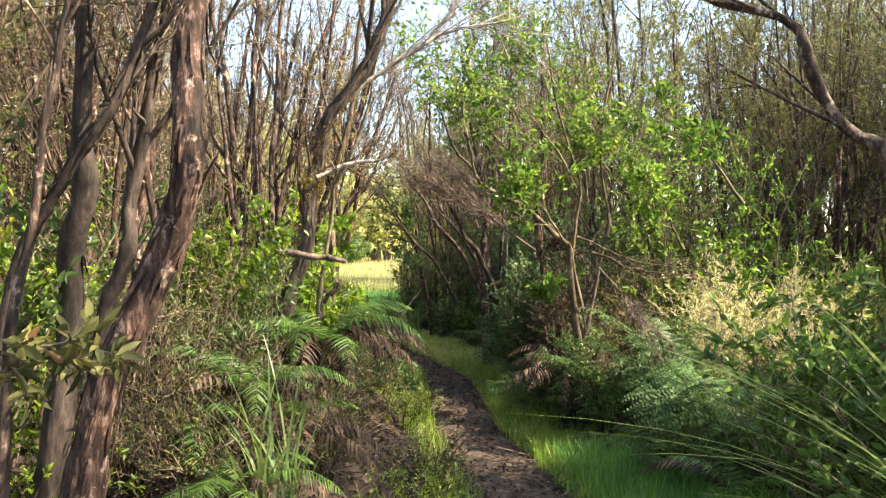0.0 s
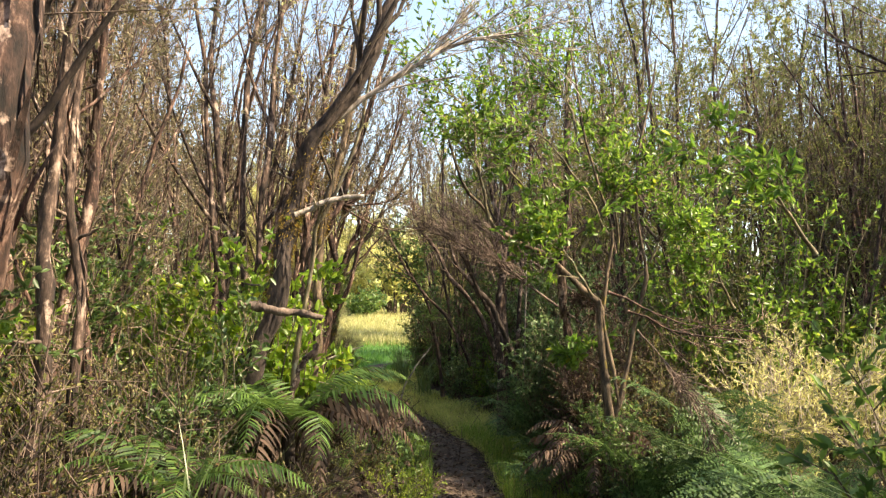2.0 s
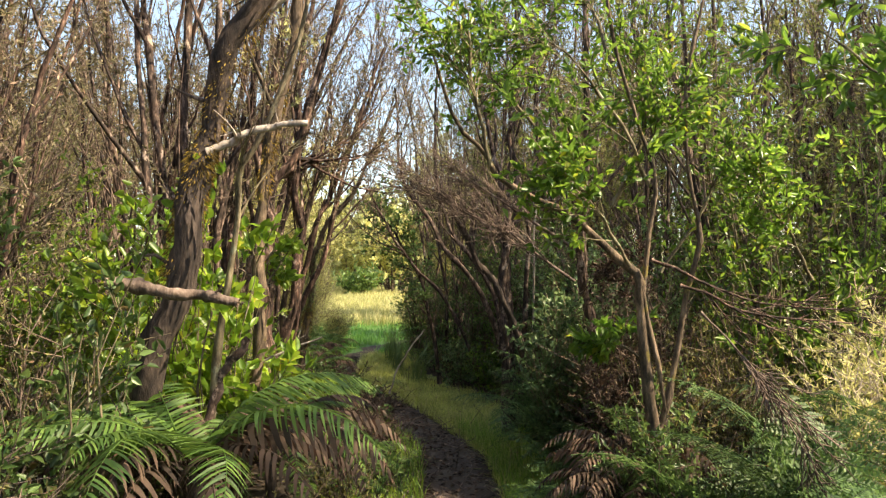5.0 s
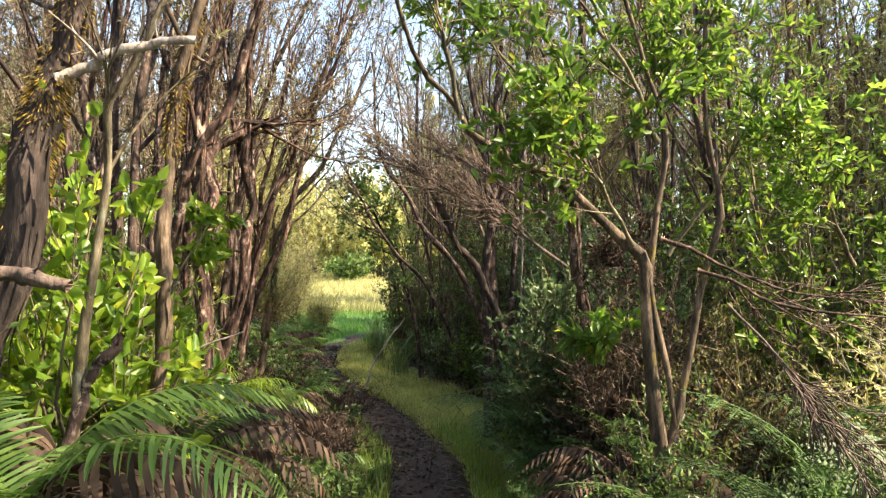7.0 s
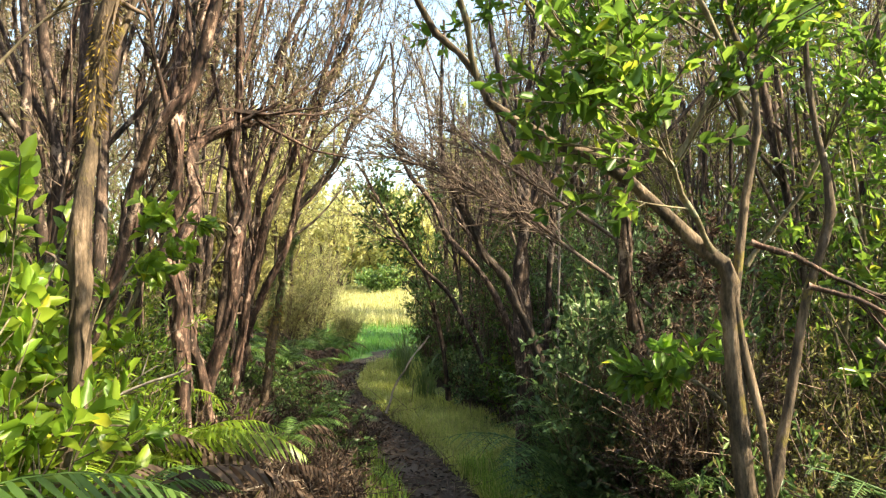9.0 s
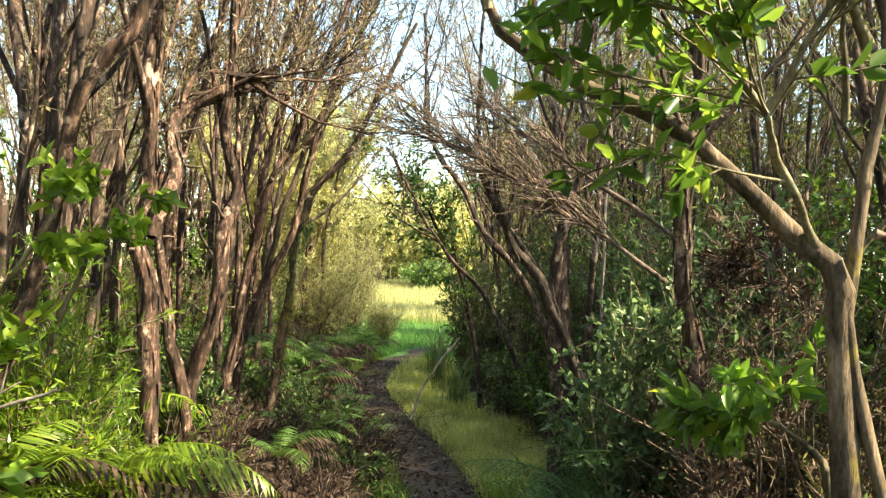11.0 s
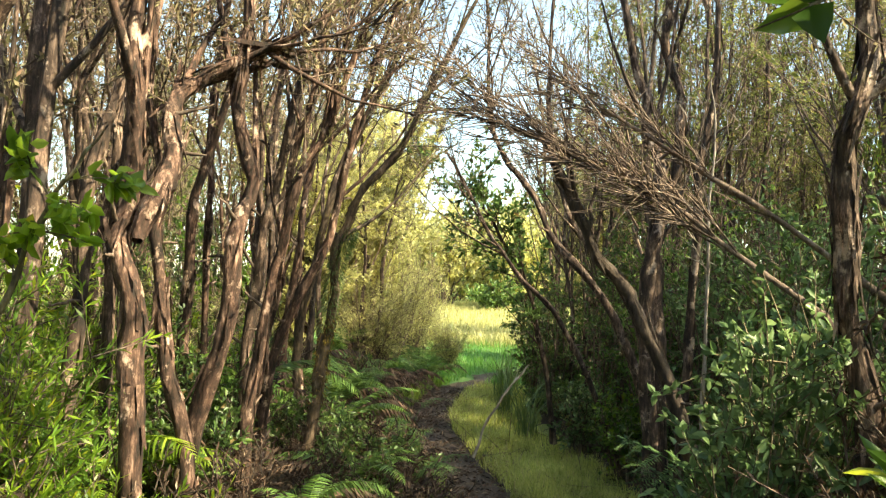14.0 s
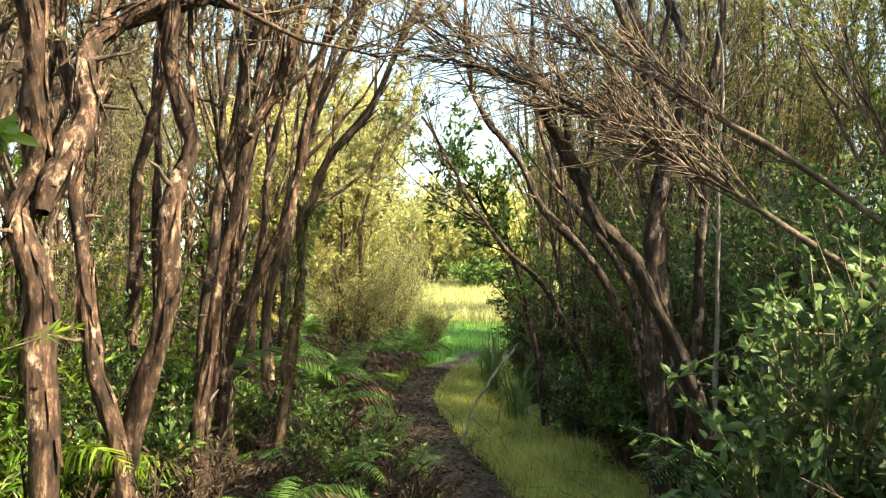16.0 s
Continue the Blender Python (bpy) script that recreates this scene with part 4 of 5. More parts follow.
# ---- shrubs left of the path ----
shrub("shrub", "yellow-green broadleaf shrub in full sun beside the path", 71, -1.12, 6.05, (0.5, 0.5, 1.95), 28, 7, 9, (0.072, 0.041), M_LIME, M_BARK_PALE, r=0.011)
shrub("shrub", "yellow-green broadleaf shrub in full sun beside the path", 72, -1.75, 6.9, (0.65, 0.65, 1.9), 28, 7, 7, (0.078, 0.042), M_LIME, M_BARK_PALE, r=0.011)
shrub("shrub", "leafy green shrub among the trees", 73, -1.25, 5.0, (0.4, 0.4, 1.3), 16, 6, 8, (0.05, 0.024), M_DARKLEAF, M_BARK_PALE, r=0.01)
for i, (x, y, h) in enumerate(((-1.15, 3.6, 0.65), (-1.25, 4.3, 0.8), (-0.9, 4.7, 0.4), (-1.5, 3.7, 1.1), (-1.9, 4.6, 1.5), (-1.6, 5.2, 1.3))):
    shrub("scrub", "dry twiggy scrub with small yellowish leaves", 80 + i, x, y, (0.45, 0.45, h), 40, 9, 8, (0.027, 0.011), M_SCRUB, M_TWIG, "dry scrub by the path", r=0.006, twig_len=0.2)
for i, (x, y, h) in enumerate(((-2.6, 5.8, 2.3), (-2.3, 3.4, 2.2), (-2.9, 7.6, 2.2), (-3.6, 6.4, 2.6), (-2.6, 2.0, 2.4), (-3.6, 9.6, 2.4))):
    shrub("shrub", "sunlit leafy shrub deeper among the trees", 90 + i, x, y, (0.85, 0.85, h), 32, 8, 12, (0.05, 0.024), M_DARKLEAF if i in (0, 1, 4) else M_LIME if i % 2 else M_BRIGHT, M_BARK_PALE, "understorey shrubs", r=0.012)

for i, (x, y, h) in enumerate(((-1.75, 8.0, 0.9), (-2.1, 8.8, 1.1), (-1.6, 7.6, 0.6), (-1.95, 7.4, 1.3), (-2.3, 8.2, 1.5), (-1.4, 7.95, 0.4), (-2.6, 9.3, 1.6), (-1.75, 6.3, 0.9), (-1.55, 7.6, 1.3), (-1.85, 7.95, 1.5), (-1.38, 7.4, 0.85))):
    shrub("seedling", "soft yellow-green needle-leaved seedling under the trees", 600 + i, x, y, (0.38, 0.38, h), 20, 9, 24, (0.052, 0.0088), M_LIME if i % 3 else M_BRIGHT, M_TWIG, "needle-leaved seedlings", r=0.006, z0=0.1, twig_len=0.24, single=5)

# ---- thicket right of the path ----
for i, (x, y, rx, ry, h) in enumerate(((1.4, 10.3, 0.42, 0.5, 2.4), (1.2, 11.3, 0.45, 0.6, 2.6), (0.85, 12.5, 0.5, 0.6, 2.7), (0.4, 13.8, 0.5, 0.7, 2.7), (1.5, 10.1, 0.45, 0.5, 2.2), (1.6, 10.9, 0.6, 0.6, 2.7), (1.15, 12.1, 0.6, 0.6, 2.8), (-0.3, 15.4, 0.55, 0.7, 2.3), (-0.7, 16.9, 0.5, 0.7, 2.2), (1.7, 11.6, 0.8, 0.7, 2.6), (1.4, 13.2, 0.9, 0.9, 2.9), (1.0, 15.0, 0.9, 0.9, 3.2), (0.5, 17.2, 0.9, 0.9, 3.2))):
    shrub("shrub", "dense shaded small-leaved shrub of the thicket", 100 + i, x, y, (rx, ry, h), 48, 9, 11, (0.046, 0.022), (M_DARKLEAF, M_GREYLEAF, M_FERN, M_DARKLEAF)[i % 4], M_TWIG, "thicket shrubs", r=0.012, z0=0.1)
for i, (x, y, rx, ry, h) in enumerate(((1.2, 9.0, 0.5, 0.5, 2.1), (0.98, 8.55, 0.36, 0.36, 1.7), (1.75, 9.5, 0.6, 0.55, 2.6), (1.3, 9.75, 0.4, 0.4, 2.0), (1.45, 8.5, 0.4, 0.4, 1.5))):
    shrub("shrub", "grey-green soft-leaved shrub in open shade", 120 + i, x, y, (rx, ry, h), 44, 8, 12, (0.05, 0.027), M_GREYLEAF, M_BARK_PALE, "grey-green shrubs", r=0.01, z0=0.15)
for i, (x, y, h) in enumerate(((1.75, 7.8, 1.4), (1.9, 7.3, 1.1), (1.5, 8.3, 1.4), (1.42, 7.95, 1.75))):
    shrub("shrub", "wispy brown twiggy shrub with dry foliage", 130 + i, x, y, (0.55, 0.55, h), 50, 10, 22, (0.034, 0.0085), M_DEAD if i == 3 else M_SCRUB, M_TWIG, "dry shrubs", r=0.008)
for i, (x, y, h) in enumerate(((3.2, 4.9, 1.0), (2.05, 3.55, 1.9), (3.7, 7.9, 1.9), (2.2, 2.7, 1.3), (2.7, 9.8, 3.0), (3.4, 2.4, 2.4))):
    shrub("shrub", "leafy green shrub at the edge of the thicket", 140 + i, x, y, (0.8, 0.8, h), 34, 9, 11, (0.062, 0.03), M_FERN if i in (1, 3) else M_BRIGHT, M_BARK_PALE, "understorey shrubs", r=0.012)
dead_branch("tree", "small round-leaved tree leaning over the path end", 150, ((-0.2, 13.45, 0.1), (-0.35, 13.3, 1.2), (-0.6, 13.2, 1.9), (-0.9, 13.2, 2.4), (-1.2, 13.2, 2.75)), 0.032, 0.006, 30, 0.6, 7, M_BARK, 0.8, 0.1, "tree", (M_DARKLEAF, 9, (0.075, 0.03)))
for i, (x, y, h) in enumerate(((1.1, 10.7, 0.9), (1.25, 10.0, 1.1), (1.3, 9.35, 1.0), (0.8, 11.7, 0.9), (0.5, 12.5, 1.0), (1.3, 8.2, 0.8), (0.05, 13.4, 0.9))):
    shrub("shrub", "low leafy green shrub at the foot of the thicket", 620 + i, x, y, (0.32, 0.32, h), 22, 7, 8, (0.05, 0.028), (M_GREYLEAF, M_BRIGHT, M_FERN_BLUE)[i % 3], M_TWIG, "thicket shrubs", r=0.007, z0=0.05, twig_len=0.2, single=6)
for i, (x, y, rx, h) in enumerate(((-1.75, 9.3, 0.4, 0.8), (-2.0, 10.0, 0.4, 0.9), (-1.6, 8.9, 0.3, 0.5), (-2.3, 9.4, 0.4, 1.0), (-1.95, 8.5, 0.35, 0.7), (-2.4, 10.8, 0.45, 1.0), (1.15, 6.6, 0.3, 1.1), (1.45, 6.45, 0.35, 1.1), (1.35, 6.95, 0.3, 1.3), (-1.7, 5.6, 0.35, 1.0), (-1.35, 4.6, 0.3, 0.9))):
    shrub("shrub", "dark shaded small-leaved undergrowth at the foot of stems", 660 + i, x, y, (rx, rx, h), 26, 7, 10, (0.04, 0.018), M_FERN if i in (1, 4) else M_DARKLEAF, M_BARK_DARK, "undergrowth", r=0.006, z0=0.05, twig_len=0.2, single=3)
edge = np.random.default_rng(9)


def thicket_edge(y):
    return np.interp(y, [5, 7, 9, 10.5, 11.5, 13.6, 15.5, 17.5], [1.5, 1.4, 1.05, 0.8, 0.6, -0.2, -0.75, -1.15])


for i, (x, y, rx, h) in enumerate(((2.5, 7.9, 0.8, 3.4), (3.0, 10.4, 0.8, 3.7), (3.3, 8.0, 0.8, 3.2), (3.2, 9.3, 0.9, 3.9), (2.7, 8.6, 0.6, 3.6), (4.6, 3.4, 0.8, 3.4), (2.6, 11.6, 0.7, 3.6))):
    shrub("broadleaf_tree", "young broadleaf tree with thin pale stems and green leaves", 160 + i, x, y, (rx, rx, h), 18, 8, 10, (0.054, 0.023), (M_BRIGHT, M_CROWN_GREEN, M_BRIGHT)[i % 3], M_BARK_PALE, "young broadleaf trees", z0=0.36, r=0.018, category="tree", twig_len=0.34)
for i, (x, y, h) in enumerate(((2.7, 7.1, 1.5), (3.2, 6.6, 1.5), (2.45, 6.6, 1.4))):
    shrub("shrub", "bleached dry fine-leaved bush in open sun", 180 + i, x, y, (0.45, 0.45, h), 34, 8, 18, (0.045, 0.0088), M_CROWN_SUNLIT, M_TWIG_PALE, "bleached bushes", r=0.008, z0=0.1, single=5)
# bushes at the mouth of the meadow, sunlight put into their pale leaf colour
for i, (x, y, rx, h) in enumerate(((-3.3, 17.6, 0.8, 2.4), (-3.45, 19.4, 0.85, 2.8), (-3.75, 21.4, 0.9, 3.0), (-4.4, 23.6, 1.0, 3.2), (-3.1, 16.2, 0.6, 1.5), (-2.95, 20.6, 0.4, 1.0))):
    shrub("shrub", "fine-leaved bush at the meadow with sunlight in its pale yellow-green colour", 170 + i, x, y, (rx, rx, h), 40, 10, 22, (0.06, 0.0088), M_CROWN_SUNLIT, M_TWIG, "meadow edge bushes", z0=0.05, r=0.012, twig_len=0.4, single=6)

# ---- ferns ----
FERN_LABEL = {"green": "green fern with arching fronds and withered skirt", "lime": "sunlit yellow-green fern with arching fronds", "blue": "tall feathery bracken with broad fronds", "dead": "withered brown fern collapsed on the ground"}
for i, (x, y, k, n, L, lift, dd, st) in enumerate((
        (-0.85, 6.25, "green", 14, 0.8, 0.4, 18, 0), (-0.86, 5.2, "green", 14, 0.85, 0.5, 22, 0), (-1.05, 4.0, "green", 10, 0.65, 0.4, 18, 0), (-1.3, 5.2, "green", 9, 0.8, 0.15, 6, 0), (-1.35, 3.9, "green", 9, 0.75, 0.15, 6, 0),
        (-1.0, 4.5, "green", 9, 0.6, 0.1, 7, 0), (-0.8, 4.1, "dead", 10, 0.55, 0.2, 6, 0), (-0.95, 3.3, "green", 7, 0.55, 0.1, 8, 0), (-0.65, 5.8, "dead", 9, 0.5, 0.05, 4, 0), (-0.75, 7.1, "green", 8, 0.5, 0.0, 4, 0), (-1.12, 7.3, "lime", 13, 0.75, 0.3, 8, 8), (-1.3, 6.95, "lime", 12, 0.75, 0.35, 6, 8), (-1.6, 7.6, "lime", 12, 0.72, 0.15, 4, 10), (-1.9, 6.9, "lime", 11, 0.75, 0.15, 3, 8))):
    fern(FERN_LABEL[k], 200 + i, x, y, k, n, L, "ferns by the path", lift=lift, dead=dd, steep=st)
for i, (u, y, k, n, L, lift, dd, st) in enumerate((
        (-1.1, 8.3, "dead", 9, 0.55, 0.05, 5, 0), (-0.85, 7.7, "green", 9, 0.55, 0.05, 5, 0), (-0.9, 8.8, "dead", 8, 0.45, 0.0, 4, 0), (-0.6, 8.1, "green", 6, 0.3, 0, 0, 0), (-0.45, 9.1, "green", 6, 0.3, 0, 0, 0), (-0.6, 10.0, "green", 7, 0.42, 0, 2, 0), (-1.15, 9.2, "green", 7, 0.5, 0.05, 8, 0),
        (-1.05, 10.1, "green", 9, 0.65, 0.1, 6, 0), (-0.75, 10.9, "blue", 9, 0.55, 0.1, 6, 5), (-1.2, 11.3, "green", 10, 0.75, 0.1, 4, 5), (-0.75, 11.9, "blue", 9, 0.6, 0.05, 6, 5),
        (-1.2, 12.5, "green", 10, 0.75, 0.1, 5, 5), (-0.65, 12.9, "dead", 9, 0.55, 0.05, 4, 0), (-0.75, 13.9, "dead", 10, 0.6, 0.05, 4, 0), (-1.1, 13.5, "blue", 9, 0.7, 0.1, 5, 5),
        (-0.8, 14.9, "dead", 12, 0.65, 0.1, 5, 0), (-1.3, 14.7, "blue", 9, 0.75, 0.1, 5, 5), (-0.85, 15.9, "dead", 12, 0.65, 0.1, 5, 0), (-0.9, 16.8, "green", 9, 0.6, 0.05, 4, 5), (-1.5, 15.8, "green", 10, 0.75, 0.2, 4, 8),
        (-1.9, 10.3, "green", 10, 0.9, 0.2, 4, 8), (-2.0, 8.7, "lime", 10, 0.85, 0.15, 4, 8), (-2.4, 8.0, "lime", 11, 0.95, 0.2, 2, 10), (-1.6, 13.2, "green", 10, 0.85, 0.2, 4, 8), (-1.7, 11.9, "green", 10, 0.85, 0.2, 4, 8),
        (-0.55, 14.4, "blue", 9, 0.6, 0.1, 5, 5), (-0.5, 16.3, "dead", 12, 0.6, 0.25, 5, 0), (-0.65, 17.4, "blue", 10, 0.7, 0.15, 4, 5), (-0.5, 18.2, "green", 10, 0.7, 0.15, 4, 5), (-1.0, 18.6, "blue", 10, 0.8, 0.2, 4, 5), (-0.55, 15.4, "dead", 12, 0.6, 0.3, 5, 0))):
    fern(FERN_LABEL[k], 230 + i, float(path_x(y)) + u, y, k, n, L, "ferns by the path", lift=lift, dead=dd, steep=st)
for i, (x, y, k, n, L, lift, dd, st) in enumerate((
        (1.05, 7.95, "blue", 12, 0.75, 0.1, 3, 12), (1.3, 7.6, "blue", 11, 0.75, 0.1, 3, 12), (1.75, 5.0, "blue", 12, 1.0, 0.1, 3, 10), (1.95, 5.4, "blue", 12, 1.1, 0.1, 2, 12), (1.2, 9.05, "blue", 9, 0.8, 0.1, 2, 25), (1.2, 9.95, "blue", 9, 0.7, 0.1, 2, 25), (1.05, 10.9, "green", 8, 0.5, 0.05, 3, 10), (1.5, 6.5, "blue", 12, 0.95, 0.40, 4, 22), (1.8, 5.75, "blue", 12, 0.95, 0.40, 4, 20), (2.0, 6.2, "blue", 12, 0.95, 0.40, 3, 20), (1.65, 5.5, "green", 8, 0.6, 0.05, 6, 5),
        (1.2, 7.2, "dead", 9, 0.7, 0.2, 5, 5), (1.5, 7.5, "blue", 12, 0.95, 0.40, 3, 18), (1.25, 8.2, "green", 8, 0.55, 0.05, 4, 5), (1.15, 8.5, "blue", 11, 0.66, 0.45, 2, 22),
        (1.25, 9.3, "green", 9, 0.6, 0.1, 3, 10), (1.2, 8.8, "blue", 8, 0.75, 0.1, 3, 15), (1.12, 8.4, "blue", 10, 1.1, 0.1, 2, 12), (1.15, 8.75, "blue", 10, 1.2, 0.1, 2, 12), (1.12, 8.95, "blue", 8, 0.95, 0.1, 2, 12), (1.05, 6.6, "dead", 12, 0.7, 0.45, 8, 5), (1.15, 6.9, "dead", 10, 0.75, 0.55, 8, 5), (1.0, 7.3, "blue", 9, 0.8, 0.1, 3, 15), (2.2, 5.0, "blue", 12, 0.95, 0.40, 4, 18), (2.3, 6.8, "blue", 12, 0.95, 0.40, 4, 18),
        (2.2, 7.6, "blue", 11, 0.66, 0.45, 4, 18), (1.75, 4.4, "green", 8, 0.7, 0.1, 4, 8), (0.9, 7.5, "dead", 7, 0.5, 0.05, 3, 0))):
    fern(FERN_LABEL[k], 260 + i, x, y, k, n, L, "ferns by the path", lift=lift, dead=dd, steep=st)


# ---- grass, sedge and litter ----
def scatter(n, ylo, yhi, ulo, uhi, rng, keep=None):
    y = rng.uniform(ylo, yhi, n)
    x = path_x(y) + rng.uniform(ulo, uhi, n)
    return np.stack([x, y, land(x, y) - 0.01], 1)


def grass(name, label, seed, P, height, width, mat, curl=0.7, k=4):
    rng = np.random.default_rng(seed)
    lean = rng.normal(size=(len(P), 2)) * 0.45
    ob = new(name, mesh_np(name, *blades(P, lean, height, width, rng, k, curl), mat))
    return tagged(ob, label, "grass", kind="stuff")


rg = np.random.default_rng(5)
grass("verge_grass", "soft yellow-green grass along the path edge", 301, np.concatenate([scatter(9000, 6, 12.5, 0.28, 1.15, rg), scatter(11000, 9.5, 18.5, 0.25, 1.25, rg), scatter(7000, 8.5, 14.0, 0.6, 1.4, rg)]), 0.14, 0.007, M_GRASS_YELLOW, 1.4, 3)
grass("verge_grass", "green grass along the path edge", 302, np.concatenate([scatter(16000, 2.5, 10.5, 0.3, 1.4, rg), scatter(1300, 2.5, 8, -0.6, -0.32, rg), scatter(2500, 8, 18.5, -0.6, -0.3, rg)]), 0.2, 0.007, M_GRASS, 0.8, 3)
grass("verge_grass", "tall lush bright green grass beside the path", 306, scatter(5500, 2.4, 5.6, 0.4, 1.35, rg), 0.26, 0.008, M_LUSH, 0.8, 4)
my_ = 18.4 + 34 * rg.random(34000) ** 1.6
mx_ = -2.0 - 0.2 * (my_ - 18) + rg.uniform(-3.2, 3.2, 34000) * (1 + 0.02 * (my_ - 18))
mk = np.abs(mx_ - path_x(my_)) > 0.35
MP = np.stack([mx_, my_, land(mx_, my_)], 1)[mk]
grass("meadow_grass", "lush green meadow grass beyond the trees", 303, MP[MP[:, 1] < 27], 0.2, 0.012, M_LUSH, 0.7, 3)
grass("meadow_grass", "tall seeding meadow grass with the glare of sun in its pale colour", 304, MP[MP[:, 1] >= 26], 0.36, 0.026, M_SEED_SUNLIT, 0.7, 3)


def sedge(label, seed, x, y, n, length, width, drift=0.0):
    rng = np.random.default_rng(seed)
    root = thing("sedge_tussock", x, y, float(land(x, y)), label, "grass", "sedge tussocks")
    P = np.stack([rng.normal(size=n) * 0.06, rng.normal(size=n) * 0.06, np.full(n, -0.03)], 1)
    lean = unit(rng.normal(size=(n, 2)) - np.array([drift, 0])) * rng.uniform(0.3 + 0.25 * drift, 1.0 + 0.1 * drift, (n, 1))
    for j in range(n):
        part("blade", mesh_np("blade", *blades(P[j:j + 1], lean[j:j + 1], length, width, rng, 10, 0.85, 0.35 + 0.25 * drift), M_SEDGE), root)
    return root


S = "tussock of long arching green sedge blades"
sedge(S, 311, 1.95, 2.75, 46, 1.7, 0.034, 0.7)
sedge(S, 312, 1.85, 2.25, 46, 1.75, 0.034, 0.7)
sedge(S, 313, -0.75, 3.3, 40, 0.8, 0.014)
sedge(S, 314, -0.55, 14.0, 55, 0.9, 0.012)
sedge(S, 318, -1.0, 15.6, 55, 0.9, 0.012)
sedge(S, 315, -1.2, 17.0, 55, 0.9, 0.012)
sedge(S, 316, -1.3, 18.0, 55, 0.9, 0.012)
sedge(S, 319, -3.0, 18.4, 55, 0.8, 0.012)

rl = np.random.default_rng(6)
LP = np.concatenate([scatter(15000, 2.5, 18, -2.8, -0.25, rl), scatter(6000, 2.5, 14, 0.6, 2.6, rl), scatter(3600, 2.5, 18, -0.36, 0.36, rl)])
LP[:, 2] += 0.02
ld = rl.normal(size=LP.shape)
ld[:, 2] *= 0.25
tagged(new("leaf_litter", mesh_np("leaf_litter", *leaves(LP, ld, 0.05, 0.022, rl, 1.5), M_DEAD)), "scattered dead brown leaves on the ground", "leaf litter", kind="stuff")
TP = np.concatenate([scatter(1500, 2.5, 18, -2.4, -0.3, rl), scatter(900, 2.5, 14, 0.3, 2.4, rl), scatter(420, 2.5, 18, -0.36, 0.36, rl)])
TP[:, 2] += 0.02
td = rl.normal(size=TP.shape)
td[:, 2] = np.abs(td[:, 2]) * 0.2
tl = rl.uniform(0.08, 0.4, len(TP))[:, None, None]
tt = np.linspace(0, 1, 4)[None, :, None]
tagged(new("fallen_twigs", mesh_np("fallen_twigs", *tubes(TP[:, None] + unit(td)[:, None] * tt * tl + rl.normal(size=TP.shape)[:, None] * 0.05 * tl * tt * tt, np.tile([0.004, 0.0035, 0.003, 0.002], (len(TP), 1)), 4), M_TWIG)), "thin dry twigs fallen on the ground", "twigs", kind="stuff")

# ---- the stand behind ----
KINDS = []
for i in range(8):
    KINDS.append(slender_tree("tree", "slender many-stemmed tree with sparse olive crown", 400 + i, 4, (4.6, 5.4, 4.2, 5.8, 4.8, 3.8, 5.2, 4.4)[i], 0.036, (0.10, 0.16, 0.2, 0.12, 0.07, 0.18, 0.14, 0.1)[i], M_BARK if i % 2 else M_BARK_RED, M_CROWN if i < 4 else M_CROWN_GREEN, (26, 34, 20, 30)[i % 4], 9, 6, "stand of slender trees", 0.22, at_=(-4.2 - 0.6 * i, 3.0 + 2.0 * i), leaf=(0.045, 0.012), twig_len=0.55))
UNDER = []
for i in range(6):
    UNDER.append(shrub("shrub", ("leafy understorey shrub among the slender trees", "fine-leaved dry understorey bush among the slender trees")[i % 2], 430 + i, (3.2, -3.2, 3.6, -3.9, 2.9, -3.4)[i], (4.4, 4.6, 8.6, 8.8, 11.6, 11.9)[i], (0.9, 0.9, (1.6, 2.3, 2.0, 1.5, 2.6, 1.8)[i]), 30, 9, (13, 26)[i % 2], ((0.055, 0.026), (0.045, 0.0085))[i % 2], (M_LIME, M_SCRUB, M_BRIGHT, M_CROWN_SUNLIT, M_DARKLEAF, M_CROWN)[i], M_TWIG, "understorey shrubs", r=0.012, z0=0.1, single=4))
OUTER = [slender_tree("tree", "taller tree of the stand with hazy brownish crown", 440 + i, 4, 6.6 + 0.5 * i, 0.055, 0.13, M_BARK, (M_CROWN, M_CROWN_GREEN, M_CROWN)[i], 18, 9, 8, "stand of slender trees", 0.12, at_=((-9.5, 9), (9.5, 8), (-9, 15))[i], leaf=(0.15, 0.055), twig_len=0.9, single=False) for i in range(3)]
rt = np.random.default_rng(77)
spots = []
while len(spots) < 62:
    x, y = rt.uniform(-7.5, 7.5), rt.uniform(-3, 21)
    u = x - float(path_x(y))
    if -2.0 < u < 1.9 or (y > 15 and -6 < x < 1.2) or any((x - a) ** 2 + (y - b) ** 2 < 0.8 for a, b in spots):
        continue
    if 1.5 < x < 4.2 and 3 < y < 12 or 1.5 < x < 7.6 and 3.6 < y < 7.7:
        continue
    spots.append((x, y))
    copy_thing(KINDS[len(spots) % 4 + (4 if x > 0.5 or rt.random() < 0.25 else 0)], pose(x, y, float(land(x, y)), 0, 0, rt.uniform(0, 360)) @ Matrix.Scale(rt.uniform(0.8, 1.25), 4))
ring = []
